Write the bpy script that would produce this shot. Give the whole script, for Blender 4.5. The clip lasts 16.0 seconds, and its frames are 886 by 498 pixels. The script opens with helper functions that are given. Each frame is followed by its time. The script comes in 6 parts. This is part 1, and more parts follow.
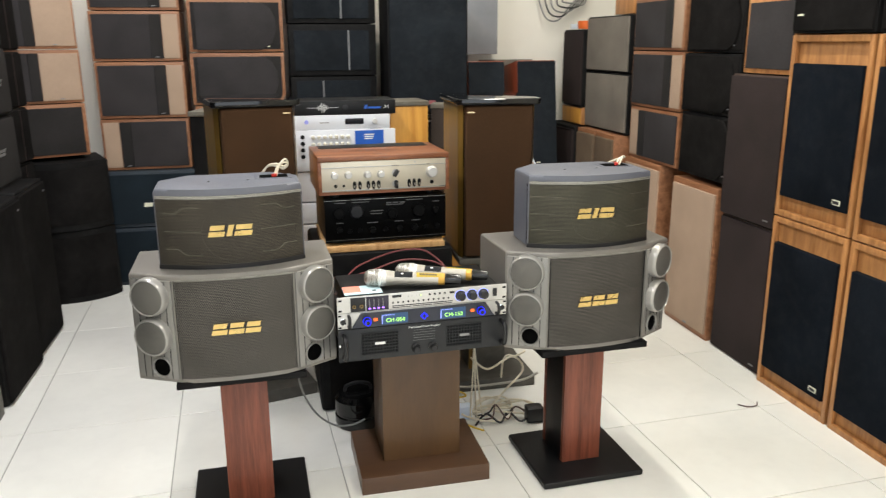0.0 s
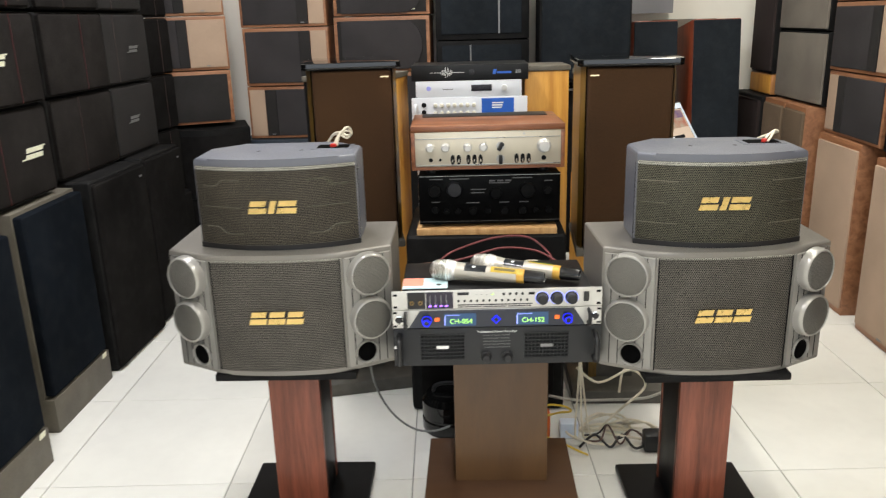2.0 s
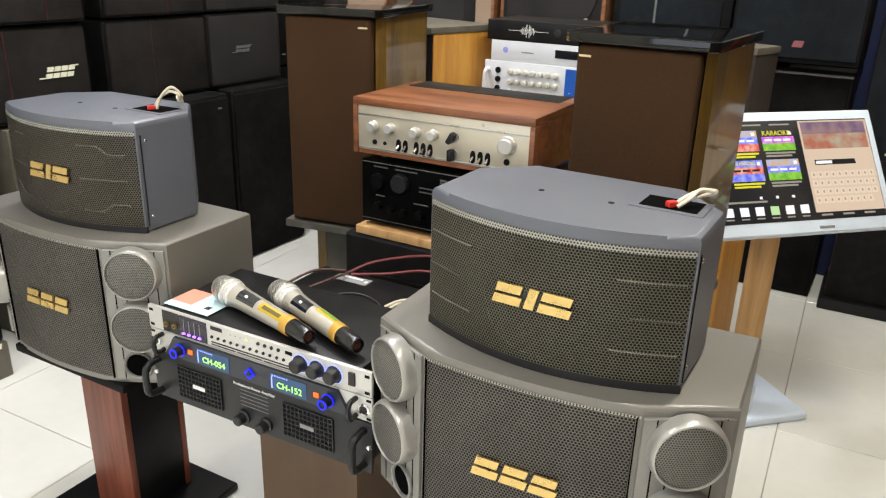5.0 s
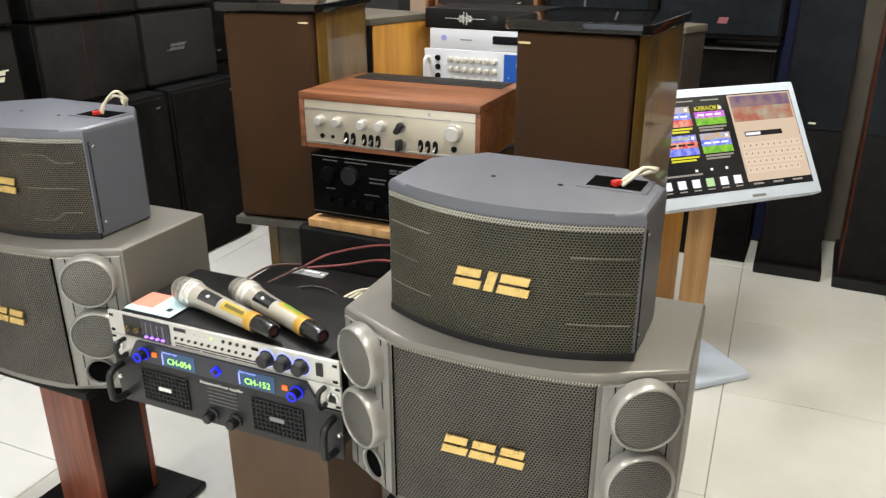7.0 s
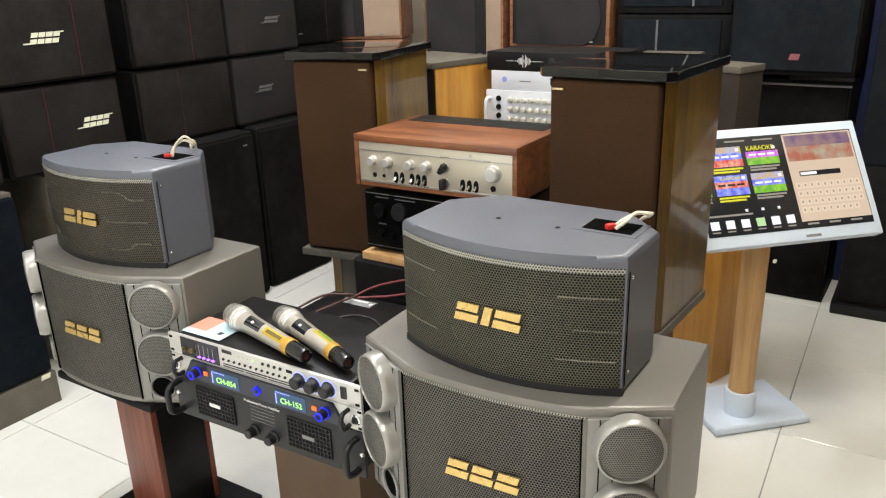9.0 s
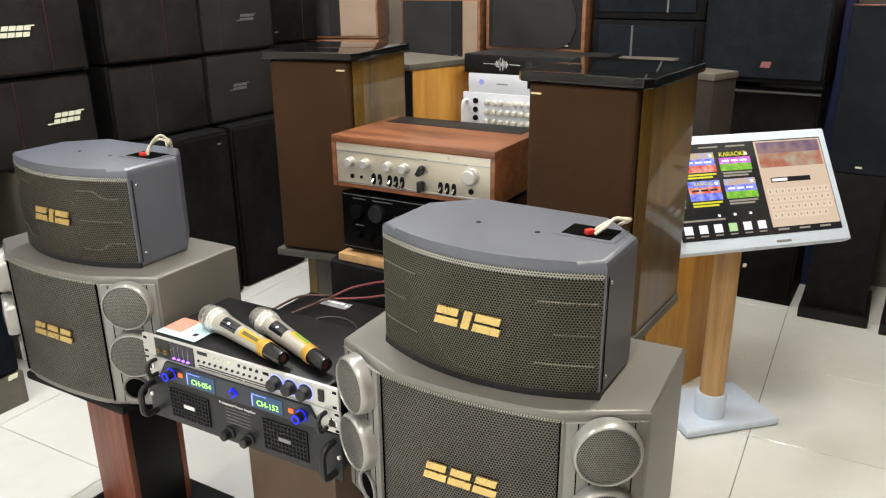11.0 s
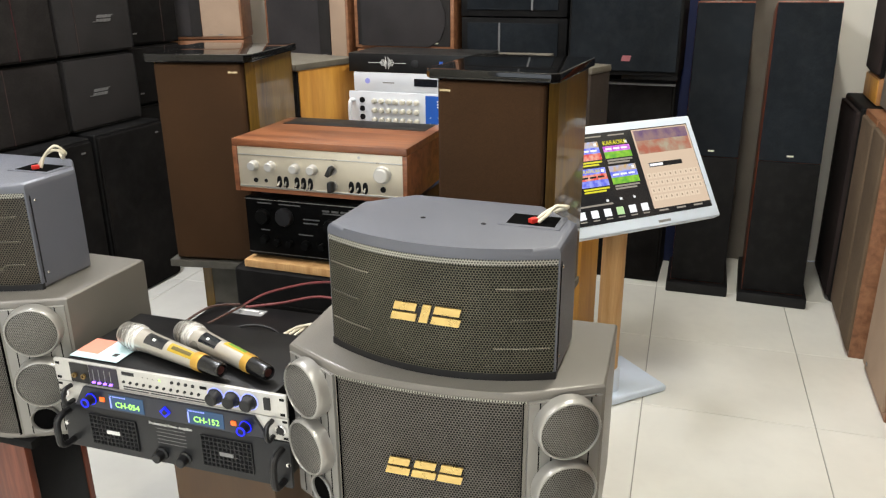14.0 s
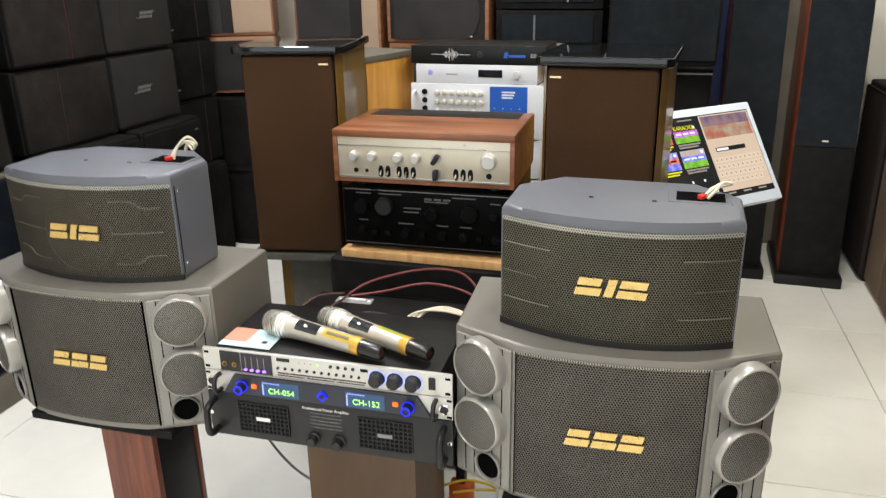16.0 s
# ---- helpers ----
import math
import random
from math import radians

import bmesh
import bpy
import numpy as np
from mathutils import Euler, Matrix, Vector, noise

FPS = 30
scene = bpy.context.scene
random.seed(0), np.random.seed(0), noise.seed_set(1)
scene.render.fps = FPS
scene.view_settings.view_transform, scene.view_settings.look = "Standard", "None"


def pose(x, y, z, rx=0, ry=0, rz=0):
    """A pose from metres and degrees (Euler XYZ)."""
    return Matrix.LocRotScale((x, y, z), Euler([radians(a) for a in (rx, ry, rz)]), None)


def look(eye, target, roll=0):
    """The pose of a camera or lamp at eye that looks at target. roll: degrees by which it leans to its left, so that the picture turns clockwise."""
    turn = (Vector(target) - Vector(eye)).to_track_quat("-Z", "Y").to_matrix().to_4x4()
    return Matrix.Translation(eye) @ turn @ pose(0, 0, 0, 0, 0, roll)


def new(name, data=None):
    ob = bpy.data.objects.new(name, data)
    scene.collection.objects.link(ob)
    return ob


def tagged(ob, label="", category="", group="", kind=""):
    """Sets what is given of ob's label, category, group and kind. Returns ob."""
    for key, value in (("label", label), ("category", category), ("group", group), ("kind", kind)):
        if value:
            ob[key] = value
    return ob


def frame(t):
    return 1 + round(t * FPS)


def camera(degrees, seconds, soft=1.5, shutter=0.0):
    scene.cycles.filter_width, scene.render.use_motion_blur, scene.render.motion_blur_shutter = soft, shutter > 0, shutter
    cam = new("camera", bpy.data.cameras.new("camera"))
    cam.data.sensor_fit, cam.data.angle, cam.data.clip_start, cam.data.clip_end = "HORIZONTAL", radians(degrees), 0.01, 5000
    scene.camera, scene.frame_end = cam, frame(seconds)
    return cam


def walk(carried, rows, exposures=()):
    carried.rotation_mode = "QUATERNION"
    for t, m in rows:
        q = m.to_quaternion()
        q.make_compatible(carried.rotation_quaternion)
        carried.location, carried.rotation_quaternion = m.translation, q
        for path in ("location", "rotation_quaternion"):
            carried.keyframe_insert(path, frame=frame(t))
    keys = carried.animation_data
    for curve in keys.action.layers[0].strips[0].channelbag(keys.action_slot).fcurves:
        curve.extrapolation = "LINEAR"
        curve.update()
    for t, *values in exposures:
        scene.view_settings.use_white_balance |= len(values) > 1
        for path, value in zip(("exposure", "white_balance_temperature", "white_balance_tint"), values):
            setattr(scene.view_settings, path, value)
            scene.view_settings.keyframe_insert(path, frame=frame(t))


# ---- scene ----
cam = camera(59.6, 16.0, soft=1.2, shutter=0.4)
PATH = [
    (0, (0.089, -0.047, 1.273), (0.521, 1.836, 0.756), -0.3),
    (0.5, (0.149, -0.042, 1.264), (0.425, 1.865, 0.729), 0.8),
    (1, (0.215, 0.032, 1.233), (0.326, 1.951, 0.681), 0.2),
    (1.5, (0.32, 0.157, 1.206), (0.258, 2.073, 0.635), -1.4),
    (2, (0.45, 0.276, 1.208), (0.36, 2.19, 0.635), -1.6),
    (2.5, (0.616, 0.443, 1.203), (0.502, 2.354, 0.625), -2.4),
    (3, (0.842, 0.595, 1.208), (0.595, 2.487, 0.609), -0.3),
    (3.2, (0.893, 0.657, 1.199), (0.566, 2.532, 0.582), 0.3),
    (5.3, (1.356, 1.115, 1.212), (0.375, 2.709, 0.507), 1.4),
    (5.5, (1.342, 1.098, 1.212), (0.333, 2.677, 0.513), 1.2),
    (6, (1.309, 1.052, 1.217), (0.231, 2.589, 0.526), 1.4),
    (6.5, (1.298, 1.03, 1.215), (0.248, 2.585, 0.522), 0.9),
    (7, (1.338, 1.059, 1.228), (0.542, 2.738, 0.487), -0.1),
    (7.5, (1.373, 1.071, 1.264), (0.573, 2.771, 0.578), -0.4),
    (8, (1.456, 1.077, 1.272), (0.463, 2.69, 0.631), 0.1),
    (8.5, (1.49, 1.07, 1.267), (0.416, 2.629, 0.623), -1.2),
    (9, (1.502, 1.056, 1.269), (0.464, 2.631, 0.604), -1.8),
    (11.3, (1.486, 1.046, 1.275), (0.533, 2.674, 0.611), -0.1),
    (11.5, (1.459, 1.034, 1.274), (0.533, 2.678, 0.61), -0.1),
    (12, (1.391, 1.014, 1.27), (0.521, 2.683, 0.592), -0.6),
    (12.5, (1.345, 0.987, 1.267), (0.551, 2.689, 0.58), -1.0),
    (13, (1.321, 0.966, 1.267), (0.645, 2.718, 0.579), -1.6),
    (13.5, (1.325, 0.962, 1.266), (0.715, 2.743, 0.59), -1.3),
    (14, (1.365, 0.965, 1.279), (0.736, 2.74, 0.606), -0.4),
    (14.5, (1.387, 0.95, 1.272), (0.688, 2.685, 0.565), 0.4),
    (15, (1.326, 0.936, 1.265), (0.586, 2.661, 0.574), -0.6),
    (15.5, (1.156, 0.866, 1.273), (0.496, 2.645, 0.64), -2.7),
    (16, (1.062, 0.823, 1.266), (0.516, 2.623, 0.587), -0.9),
]
walk(cam, [(t, look(eye, target, roll)) for t, eye, target, roll in PATH])

# ---------------------------------------------------------------- world and light
world = bpy.data.worlds.new("world")
scene.world = world
world.use_nodes = True
bg = world.node_tree.nodes["Background"]
bg.inputs[0].default_value = (0.75, 0.85, 1.0, 1)
bg.inputs[1].default_value = 0.2


def area_light(name, m, sx, sy, watts, colour):
    d = bpy.data.lights.new(name, "AREA")
    d.shape, d.size, d.size_y, d.energy, d.color = "RECTANGLE", sx, sy, watts, colour
    ob = new(name, d)
    ob.matrix_world = m
    return ob


COOL = (0.985, 0.96, 0.985)
WARM = (1.0, 0.965, 0.855)
LAMPS = [(-0.4, 1.0, 22, COOL), (1.3, 1.0, 26, WARM), (-0.4, 2.75, 45, (0.95, 0.96, 1.0)), (1.3, 2.9, 34, WARM), (0.45, -0.9, 19, COOL)]
for lx, ly, watts, tone in LAMPS:
    area_light("tube_glow", pose(lx, ly, 2.84), 0.12, 1.18, watts, tone)
area_light("shopfront_daylight", pose(0.45, -1.95, 1.35, 90, 0, 0), 2.6, 1.7, 32, (0.86, 0.93, 1.0))

# ---------------------------------------------------------------- materials
MATS = {}


def rgb(c):
    return (c[0], c[1], c[2], 1.0)


def base_mat(name, colour, rough=0.5, metal=0.0, spec=0.5, vary=0.15, scale=8.0, grain=0.0, grain_scale=300.0,
             bump=0.0, bump_scale=400.0, coat=0.0, dust=0.0, spread=0.1):
    """A painted, cloth, metal or plastic surface: two scales of uneven tone, uneven gloss and fine relief."""
    if name in MATS:
        return MATS[name]
    m = bpy.data.materials.new(name)
    m.use_nodes = True
    nt = m.node_tree
    N, L = nt.nodes, nt.links
    b = N["Principled BSDF"]
    b.inputs["Roughness"].default_value = rough
    b.inputs["Metallic"].default_value = metal
    b.inputs["Specular IOR Level"].default_value = spec
    b.inputs["Coat Weight"].default_value = coat
    b.inputs["Coat Roughness"].default_value = 0.08
    tc = N.new("ShaderNodeTexCoord")
    info = N.new("ShaderNodeObjectInfo")
    off = N.new("ShaderNodeVectorMath")
    off.operation = "MULTIPLY_ADD"
    L.new(info.outputs["Random"], off.inputs[0])
    off.inputs[1].default_value = (7.0, 3.0, 5.0)
    L.new(tc.outputs["Object"], off.inputs[2])
    n1 = N.new("ShaderNodeTexNoise")
    n1.inputs["Scale"].default_value = scale
    n1.inputs["Detail"].default_value = 4
    L.new(off.outputs[0], n1.inputs["Vector"])
    r1 = N.new("ShaderNodeMapRange")
    r1.inputs[1].default_value, r1.inputs[2].default_value = 0.3, 0.7
    r1.inputs[3].default_value, r1.inputs[4].default_value = 1 - vary, 1 + vary
    L.new(n1.outputs["Fac"], r1.inputs[0])
    mul = N.new("ShaderNodeVectorMath")
    mul.operation = "SCALE"
    mul.inputs[0].default_value = colour
    last = r1.outputs[0]
    if grain:
        n2 = N.new("ShaderNodeTexNoise")
        n2.inputs["Scale"].default_value = grain_scale
        L.new(off.outputs[0], n2.inputs["Vector"])
        r2 = N.new("ShaderNodeMapRange")
        r2.inputs[1].default_value, r2.inputs[2].default_value = 0.3, 0.7
        r2.inputs[3].default_value, r2.inputs[4].default_value = 1 - grain, 1 + grain
        L.new(n2.outputs["Fac"], r2.inputs[0])
        mm = N.new("ShaderNodeMath")
        mm.operation = "MULTIPLY"
        L.new(last, mm.inputs[0])
        L.new(r2.outputs[0], mm.inputs[1])
        last = mm.outputs[0]
    L.new(last, mul.inputs["Scale"])
    col = mul.outputs[0]
    if dust:
        nd = N.new("ShaderNodeTexNoise")
        nd.inputs["Scale"].default_value = 25
        nd.inputs["Detail"].default_value = 8
        L.new(off.outputs[0], nd.inputs["Vector"])
        rd = N.new("ShaderNodeMapRange")
        rd.inputs[1].default_value, rd.inputs[2].default_value = 0.45, 0.75
        rd.inputs[3].default_value, rd.inputs[4].default_value = 0.0, dust
        L.new(nd.outputs["Fac"], rd.inputs[0])
        mx = N.new("ShaderNodeMix")
        mx.data_type = "RGBA"
        L.new(rd.outputs[0], mx.inputs["Factor"])
        L.new(col, mx.inputs["A"])
        mx.inputs["B"].default_value = (0.3, 0.29, 0.27, 1)
        col = mx.outputs["Result"]
    L.new(col, b.inputs["Base Color"])
    rr = N.new("ShaderNodeMapRange")
    rr.inputs[3].default_value, rr.inputs[4].default_value = max(0.02, rough - spread * 0.8), min(1, rough + spread)
    L.new(n1.outputs["Fac"], rr.inputs[0])
    L.new(rr.outputs[0], b.inputs["Roughness"])
    if bump:
        nb = N.new("ShaderNodeTexNoise")
        nb.inputs["Scale"].default_value = bump_scale
        nb.inputs["Detail"].default_value = 3
        L.new(off.outputs[0], nb.inputs["Vector"])
        bp = N.new("ShaderNodeBump")
        bp.inputs["Strength"].default_value = bump
        bp.inputs["Distance"].default_value = 0.002
        L.new(nb.outputs["Fac"], bp.inputs["Height"])
        L.new(bp.outputs[0], b.inputs["Normal"])
    MATS[name] = m
    return m


def wood_mat(name, dark, light, rough=0.35, coat=0.0, axis="Z", stretch=14.0, scale=3.0):
    """Veneer: long drawn noise along one axis for figure, finer streaks for pores."""
    if name in MATS:
        return MATS[name]
    m = bpy.data.materials.new(name)
    m.use_nodes = True
    nt = m.node_tree
    N, L = nt.nodes, nt.links
    b = N["Principled BSDF"]
    tc = N.new("ShaderNodeTexCoord")
    info = N.new("ShaderNodeObjectInfo")
    off = N.new("ShaderNodeVectorMath")
    off.operation = "MULTIPLY_ADD"
    L.new(info.outputs["Random"], off.inputs[0])
    off.inputs[1].default_value = (4.0, 9.0, 6.0)
    L.new(tc.outputs["Object"], off.inputs[2])
    mp = N.new("ShaderNodeMapping")
    sc = [stretch, stretch, stretch]
    sc["XYZ".index(axis)] = 1.0
    mp.inputs["Scale"].default_value = sc
    L.new(off.outputs[0], mp.inputs["Vector"])
    n1 = N.new("ShaderNodeTexNoise")
    n1.inputs["Scale"].default_value = scale
    n1.inputs["Detail"].default_value = 6
    n1.inputs["Distortion"].default_value = 0.6
    L.new(mp.outputs[0], n1.inputs["Vector"])
    n2 = N.new("ShaderNodeTexNoise")
    n2.inputs["Scale"].default_value = scale * 9
    n2.inputs["Detail"].default_value = 3
    L.new(mp.outputs[0], n2.inputs["Vector"])
    mixf = N.new("ShaderNodeMath")
    mixf.operation = "MULTIPLY_ADD"
    L.new(n2.outputs["Fac"], mixf.inputs[0])
    mixf.inputs[1].default_value = 0.35
    sub = N.new("ShaderNodeMath")
    sub.operation = "SUBTRACT"
    L.new(n1.outputs["Fac"], sub.inputs[0])
    sub.inputs[1].default_value = 0.17
    L.new(sub.outputs[0], mixf.inputs[2])
    ramp = N.new("ShaderNodeValToRGB")
    ramp.color_ramp.elements[0].position, ramp.color_ramp.elements[1].position = 0.3, 0.7
    ramp.color_ramp.elements[0].color, ramp.color_ramp.elements[1].color = rgb(dark), rgb(light)
    L.new(mixf.outputs[0], ramp.inputs[0])
    L.new(ramp.outputs[0], b.inputs["Base Color"])
    rr = N.new("ShaderNodeMapRange")
    rr.inputs[3].default_value, rr.inputs[4].default_value = max(0.05, rough - 0.08), rough + 0.12
    L.new((n2 if coat < 0.25 else n1).outputs["Fac"], rr.inputs[0])
    L.new(rr.outputs[0], b.inputs["Roughness"])
    b.inputs["Coat Weight"].default_value = coat
    b.inputs["Coat Roughness"].default_value = 0.05
    bp = N.new("ShaderNodeBump")
    bp.inputs["Strength"].default_value = 0.12 if coat < 0.25 else 0.0
    bp.inputs["Distance"].default_value = 0.001
    L.new(n2.outputs["Fac"], bp.inputs["Height"])
    L.new(bp.outputs[0], b.inputs["Normal"])
    MATS[name] = m
    return m


def mesh_mat(name, metal_col, hole_col, pitch=0.0036, hole=0.36, rough=0.45, metal=0.4):
    """Perforated sheet: round holes on a hexagonal lattice over local x and z."""
    if name in MATS:
        return MATS[name]
    m = bpy.data.materials.new(name)
    m.use_nodes = True
    nt = m.node_tree
    N, L = nt.nodes, nt.links
    b = N["Principled BSDF"]
    tc = N.new("ShaderNodeTexCoord")
    sep = N.new("ShaderNodeSeparateXYZ")
    L.new(tc.outputs["Object"], sep.inputs[0])

    def op(kind, a, c=None):
        n = N.new("ShaderNodeMath")
        n.operation = kind
        for i, v in enumerate((a, c)):
            if v is None:
                continue
            if isinstance(v, (int, float)):
                n.inputs[i].default_value = v
            else:
                L.new(v, n.inputs[i])
        return n.outputs[0]

    u = op("DIVIDE", sep.outputs["X"], pitch)
    v = op("DIVIDE", sep.outputs["Z"], pitch * 1.732)

    def cell(du, dv):
        fu = op("SUBTRACT", op("FRACT", op("ADD", u, 100 + du)), 0.5)
        fv = op("MULTIPLY", op("SUBTRACT", op("FRACT", op("ADD", v, 100 + dv)), 0.5), 1.732)
        return op("SQRT", op("ADD", op("MULTIPLY", fu, fu), op("MULTIPLY", fv, fv)))

    d = op("MINIMUM", cell(0, 0), cell(0.5, 0.5))
    mr = N.new("ShaderNodeMapRange")
    mr.inputs[1].default_value, mr.inputs[2].default_value = hole - 0.06, hole + 0.06
    L.new(d, mr.inputs[0])
    mx = N.new("ShaderNodeMix")
    mx.data_type = "RGBA"
    L.new(mr.outputs[0], mx.inputs["Factor"])
    mx.inputs["A"].default_value, mx.inputs["B"].default_value = rgb(hole_col), rgb(metal_col)
    n1 = N.new("ShaderNodeTexNoise")
    n1.inputs["Scale"].default_value = 9
    L.new(tc.outputs["Object"], n1.inputs["Vector"])
    r1 = N.new("ShaderNodeMapRange")
    r1.inputs[1].default_value, r1.inputs[2].default_value = 0.3, 0.7
    r1.inputs[3].default_value, r1.inputs[4].default_value = 0.82, 1.15
    L.new(n1.outputs["Fac"], r1.inputs[0])
    sc = N.new("ShaderNodeVectorMath")
    sc.operation = "SCALE"
    L.new(mx.outputs["Result"], sc.inputs[0])
    L.new(r1.outputs[0], sc.inputs["Scale"])
    L.new(sc.outputs[0], b.inputs["Base Color"])
    b.inputs["Metallic"].default_value = metal
    b.inputs["Roughness"].default_value = rough
    b.inputs["Specular IOR Level"].default_value = 0.3
    bp = N.new("ShaderNodeBump")
    bp.inputs["Strength"].default_value = 0.5
    bp.inputs["Distance"].default_value = 0.0008
    L.new(mr.outputs[0], bp.inputs["Height"])
    L.new(bp.outputs[0], b.inputs["Normal"])
    MATS[name] = m
    return m


def glow_mat(name, colour, strength):
    if name in MATS:
        return MATS[name]
    m = bpy.data.materials.new(name)
    m.use_nodes = True
    b = m.node_tree.nodes["Principled BSDF"]
    b.inputs["Base Color"].default_value = rgb(colour)
    b.inputs["Emission Color"].default_value = rgb(colour)
    b.inputs["Emission Strength"].default_value = strength
    MATS[name] = m
    return m


tile_mat = base_mat("glazed_tile", (0.8, 0.79, 0.735), rough=0.12, vary=0.035, scale=5, dust=0.04, spec=0.5, spread=0.05)
grout_mat = base_mat("tile_grout", (0.33, 0.32, 0.29), rough=0.9, vary=0.25, scale=12)
wall_mat = base_mat("cream_wall_paint", (0.8, 0.77, 0.69), rough=0.75, vary=0.04, scale=2, bump=0.1, bump_scale=120)
ceil_mat = base_mat("white_ceiling_paint", (0.82, 0.82, 0.8), rough=0.8, vary=0.03, scale=3)
cloth_black = base_mat("black_grille_cloth", (0.0098, 0.009, 0.0087), rough=0.95, vary=0.35, scale=5, grain=0.35, grain_scale=500, bump=0.35, bump_scale=700, spec=0.03, dust=0.015)
cloth_navy = base_mat("navy_grille_cloth", (0.0065, 0.0085, 0.012), rough=0.95, vary=0.3, scale=4, grain=0.4, grain_scale=600, bump=0.35, bump_scale=700, spec=0.03, dust=0.015)
cloth_ink = base_mat("ink_grille_cloth", (0.0135, 0.0165, 0.0205), rough=0.9, vary=0.3, scale=4, grain=0.4, grain_scale=600, bump=0.35, bump_scale=700, spec=0.08, dust=0.02)
cloth_grey = base_mat("charcoal_grille_cloth", (0.034, 0.031, 0.032), rough=0.92, vary=0.2, scale=6, grain=0.25, grain_scale=600, bump=0.3, bump_scale=700, spec=0.2)
cloth_dkgrey = base_mat("dark_grey_grille_cloth", (0.022, 0.0202, 0.0198), rough=0.92, vary=0.2, scale=6, grain=0.25, grain_scale=600, bump=0.3, bump_scale=700, spec=0.2)
cloth_beige = base_mat("beige_grille_cloth", (0.375, 0.27, 0.195), rough=0.9, vary=0.1, scale=5, grain=0.14, grain_scale=500, bump=0.25, bump_scale=600, spec=0.2)
cloth_taupe = base_mat("taupe_grille_cloth", (0.17, 0.15, 0.125), rough=0.92, vary=0.14, scale=6, grain=0.18, grain_scale=500, bump=0.3, bump_scale=600, spec=0.2)
cloth_brown = base_mat("brown_grille_cloth", (0.05, 0.0248, 0.0108), rough=0.9, vary=0.16, scale=5, grain=0.22, grain_scale=600, bump=0.3, bump_scale=700, spec=0.2)
cloth_umber = base_mat("umber_grille_cloth", (0.125, 0.088, 0.058), rough=0.92, vary=0.2, scale=5, grain=0.25, grain_scale=500, bump=0.35, bump_scale=600, spec=0.2)
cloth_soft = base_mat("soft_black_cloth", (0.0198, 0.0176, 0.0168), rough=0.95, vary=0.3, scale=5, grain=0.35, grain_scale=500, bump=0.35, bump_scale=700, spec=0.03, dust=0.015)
cloth_dusk = base_mat("dusky_umber_cloth", (0.045, 0.035, 0.029), rough=0.92, vary=0.2, scale=5, grain=0.25, grain_scale=500, bump=0.35, bump_scale=600, spec=0.1)
cloth_teal = base_mat("teal_black_cloth", (0.013, 0.0195, 0.0255), rough=0.92, vary=0.25, scale=5, grain=0.3, grain_scale=500, bump=0.3, bump_scale=700, spec=0.1)
cloth_choc = base_mat("chocolate_grille_cloth", (0.028, 0.020, 0.019), rough=0.92, vary=0.2, scale=5, grain=0.25, grain_scale=500, bump=0.35, bump_scale=600, spec=0.2)
black_vinyl = base_mat("black_vinyl", (0.0055, 0.0053, 0.0054), rough=0.65, spec=0.15, vary=0.25, scale=9, bump=0.2, bump_scale=350, dust=0.02)
black_paint = base_mat("black_paint", (0.0065, 0.0065, 0.007), rough=0.4, spec=0.3, vary=0.2, scale=14, bump=0.08, bump_scale=300, dust=0.015)
black_gloss = base_mat("black_lacquer", (0.005, 0.005, 0.005), rough=0.035, vary=0.1, scale=6, coat=0.0, spread=0.015, dust=0.006)
black_plastic = base_mat("black_plastic", (0.008, 0.008, 0.009), rough=0.42, vary=0.2, scale=20, bump=0.1, bump_scale=900)
grey_panel = base_mat("anthracite_panel", (0.017, 0.018, 0.02), rough=0.45, metal=0.2, vary=0.12, scale=18, bump=0.08, bump_scale=900)
grey_base = base_mat("grey_brown_laminate", (0.105, 0.092, 0.07), rough=0.55, vary=0.18, scale=10, grain=0.1, bump=0.15, bump_scale=300, dust=0.1)
slab_grey = base_mat("dark_olive_laminate", (0.075, 0.07, 0.058), rough=0.5, vary=0.2, scale=9, bump=0.1, bump_scale=250, dust=0.12)
bik_shell = base_mat("blue_grey_plastic", (0.1, 0.107, 0.133), rough=0.4, spec=0.85, vary=0.06, scale=5, grain=0.06, grain_scale=800, bump=0.12, bump_scale=900, dust=0.025, spread=0.06)
bmb_shell = base_mat("pewter_paint", (0.205, 0.192, 0.172), rough=0.4, spec=0.7, metal=0.35, vary=0.06, scale=6, grain=0.06, grain_scale=900, bump=0.12, bump_scale=800, dust=0.05)
bmb_cheek = base_mat("silver_grey_plastic", (0.27, 0.262, 0.245), rough=0.36, metal=0.4, vary=0.07, scale=9, bump=0.06, bump_scale=900)
silver_ring = base_mat("satin_silver", (0.5, 0.49, 0.47), rough=0.28, metal=0.8, vary=0.06, scale=15)
tweeter_silver = base_mat("tweeter_silver", (0.4, 0.39, 0.365), rough=0.3, metal=0.45, vary=0.06, scale=15)
chrome = base_mat("chrome", (0.75, 0.75, 0.75), rough=0.14, metal=1.0, vary=0.05)
pale_gold = base_mat("pale_gold", (0.85, 0.68, 0.4), rough=0.25, metal=0.7, vary=0.05)
gold = base_mat("gold_plate", (0.74, 0.53, 0.2), rough=0.28, metal=0.9, vary=0.1, scale=40)
silver_face = base_mat("brushed_silver", (0.62, 0.61, 0.58), rough=0.33, metal=0.45, vary=0.05, scale=18, grain=0.04, grain_scale=400)
champagne = base_mat("champagne_aluminium", (0.64, 0.58, 0.46), rough=0.36, metal=0.5, vary=0.05, scale=12, grain=0.05, grain_scale=500)
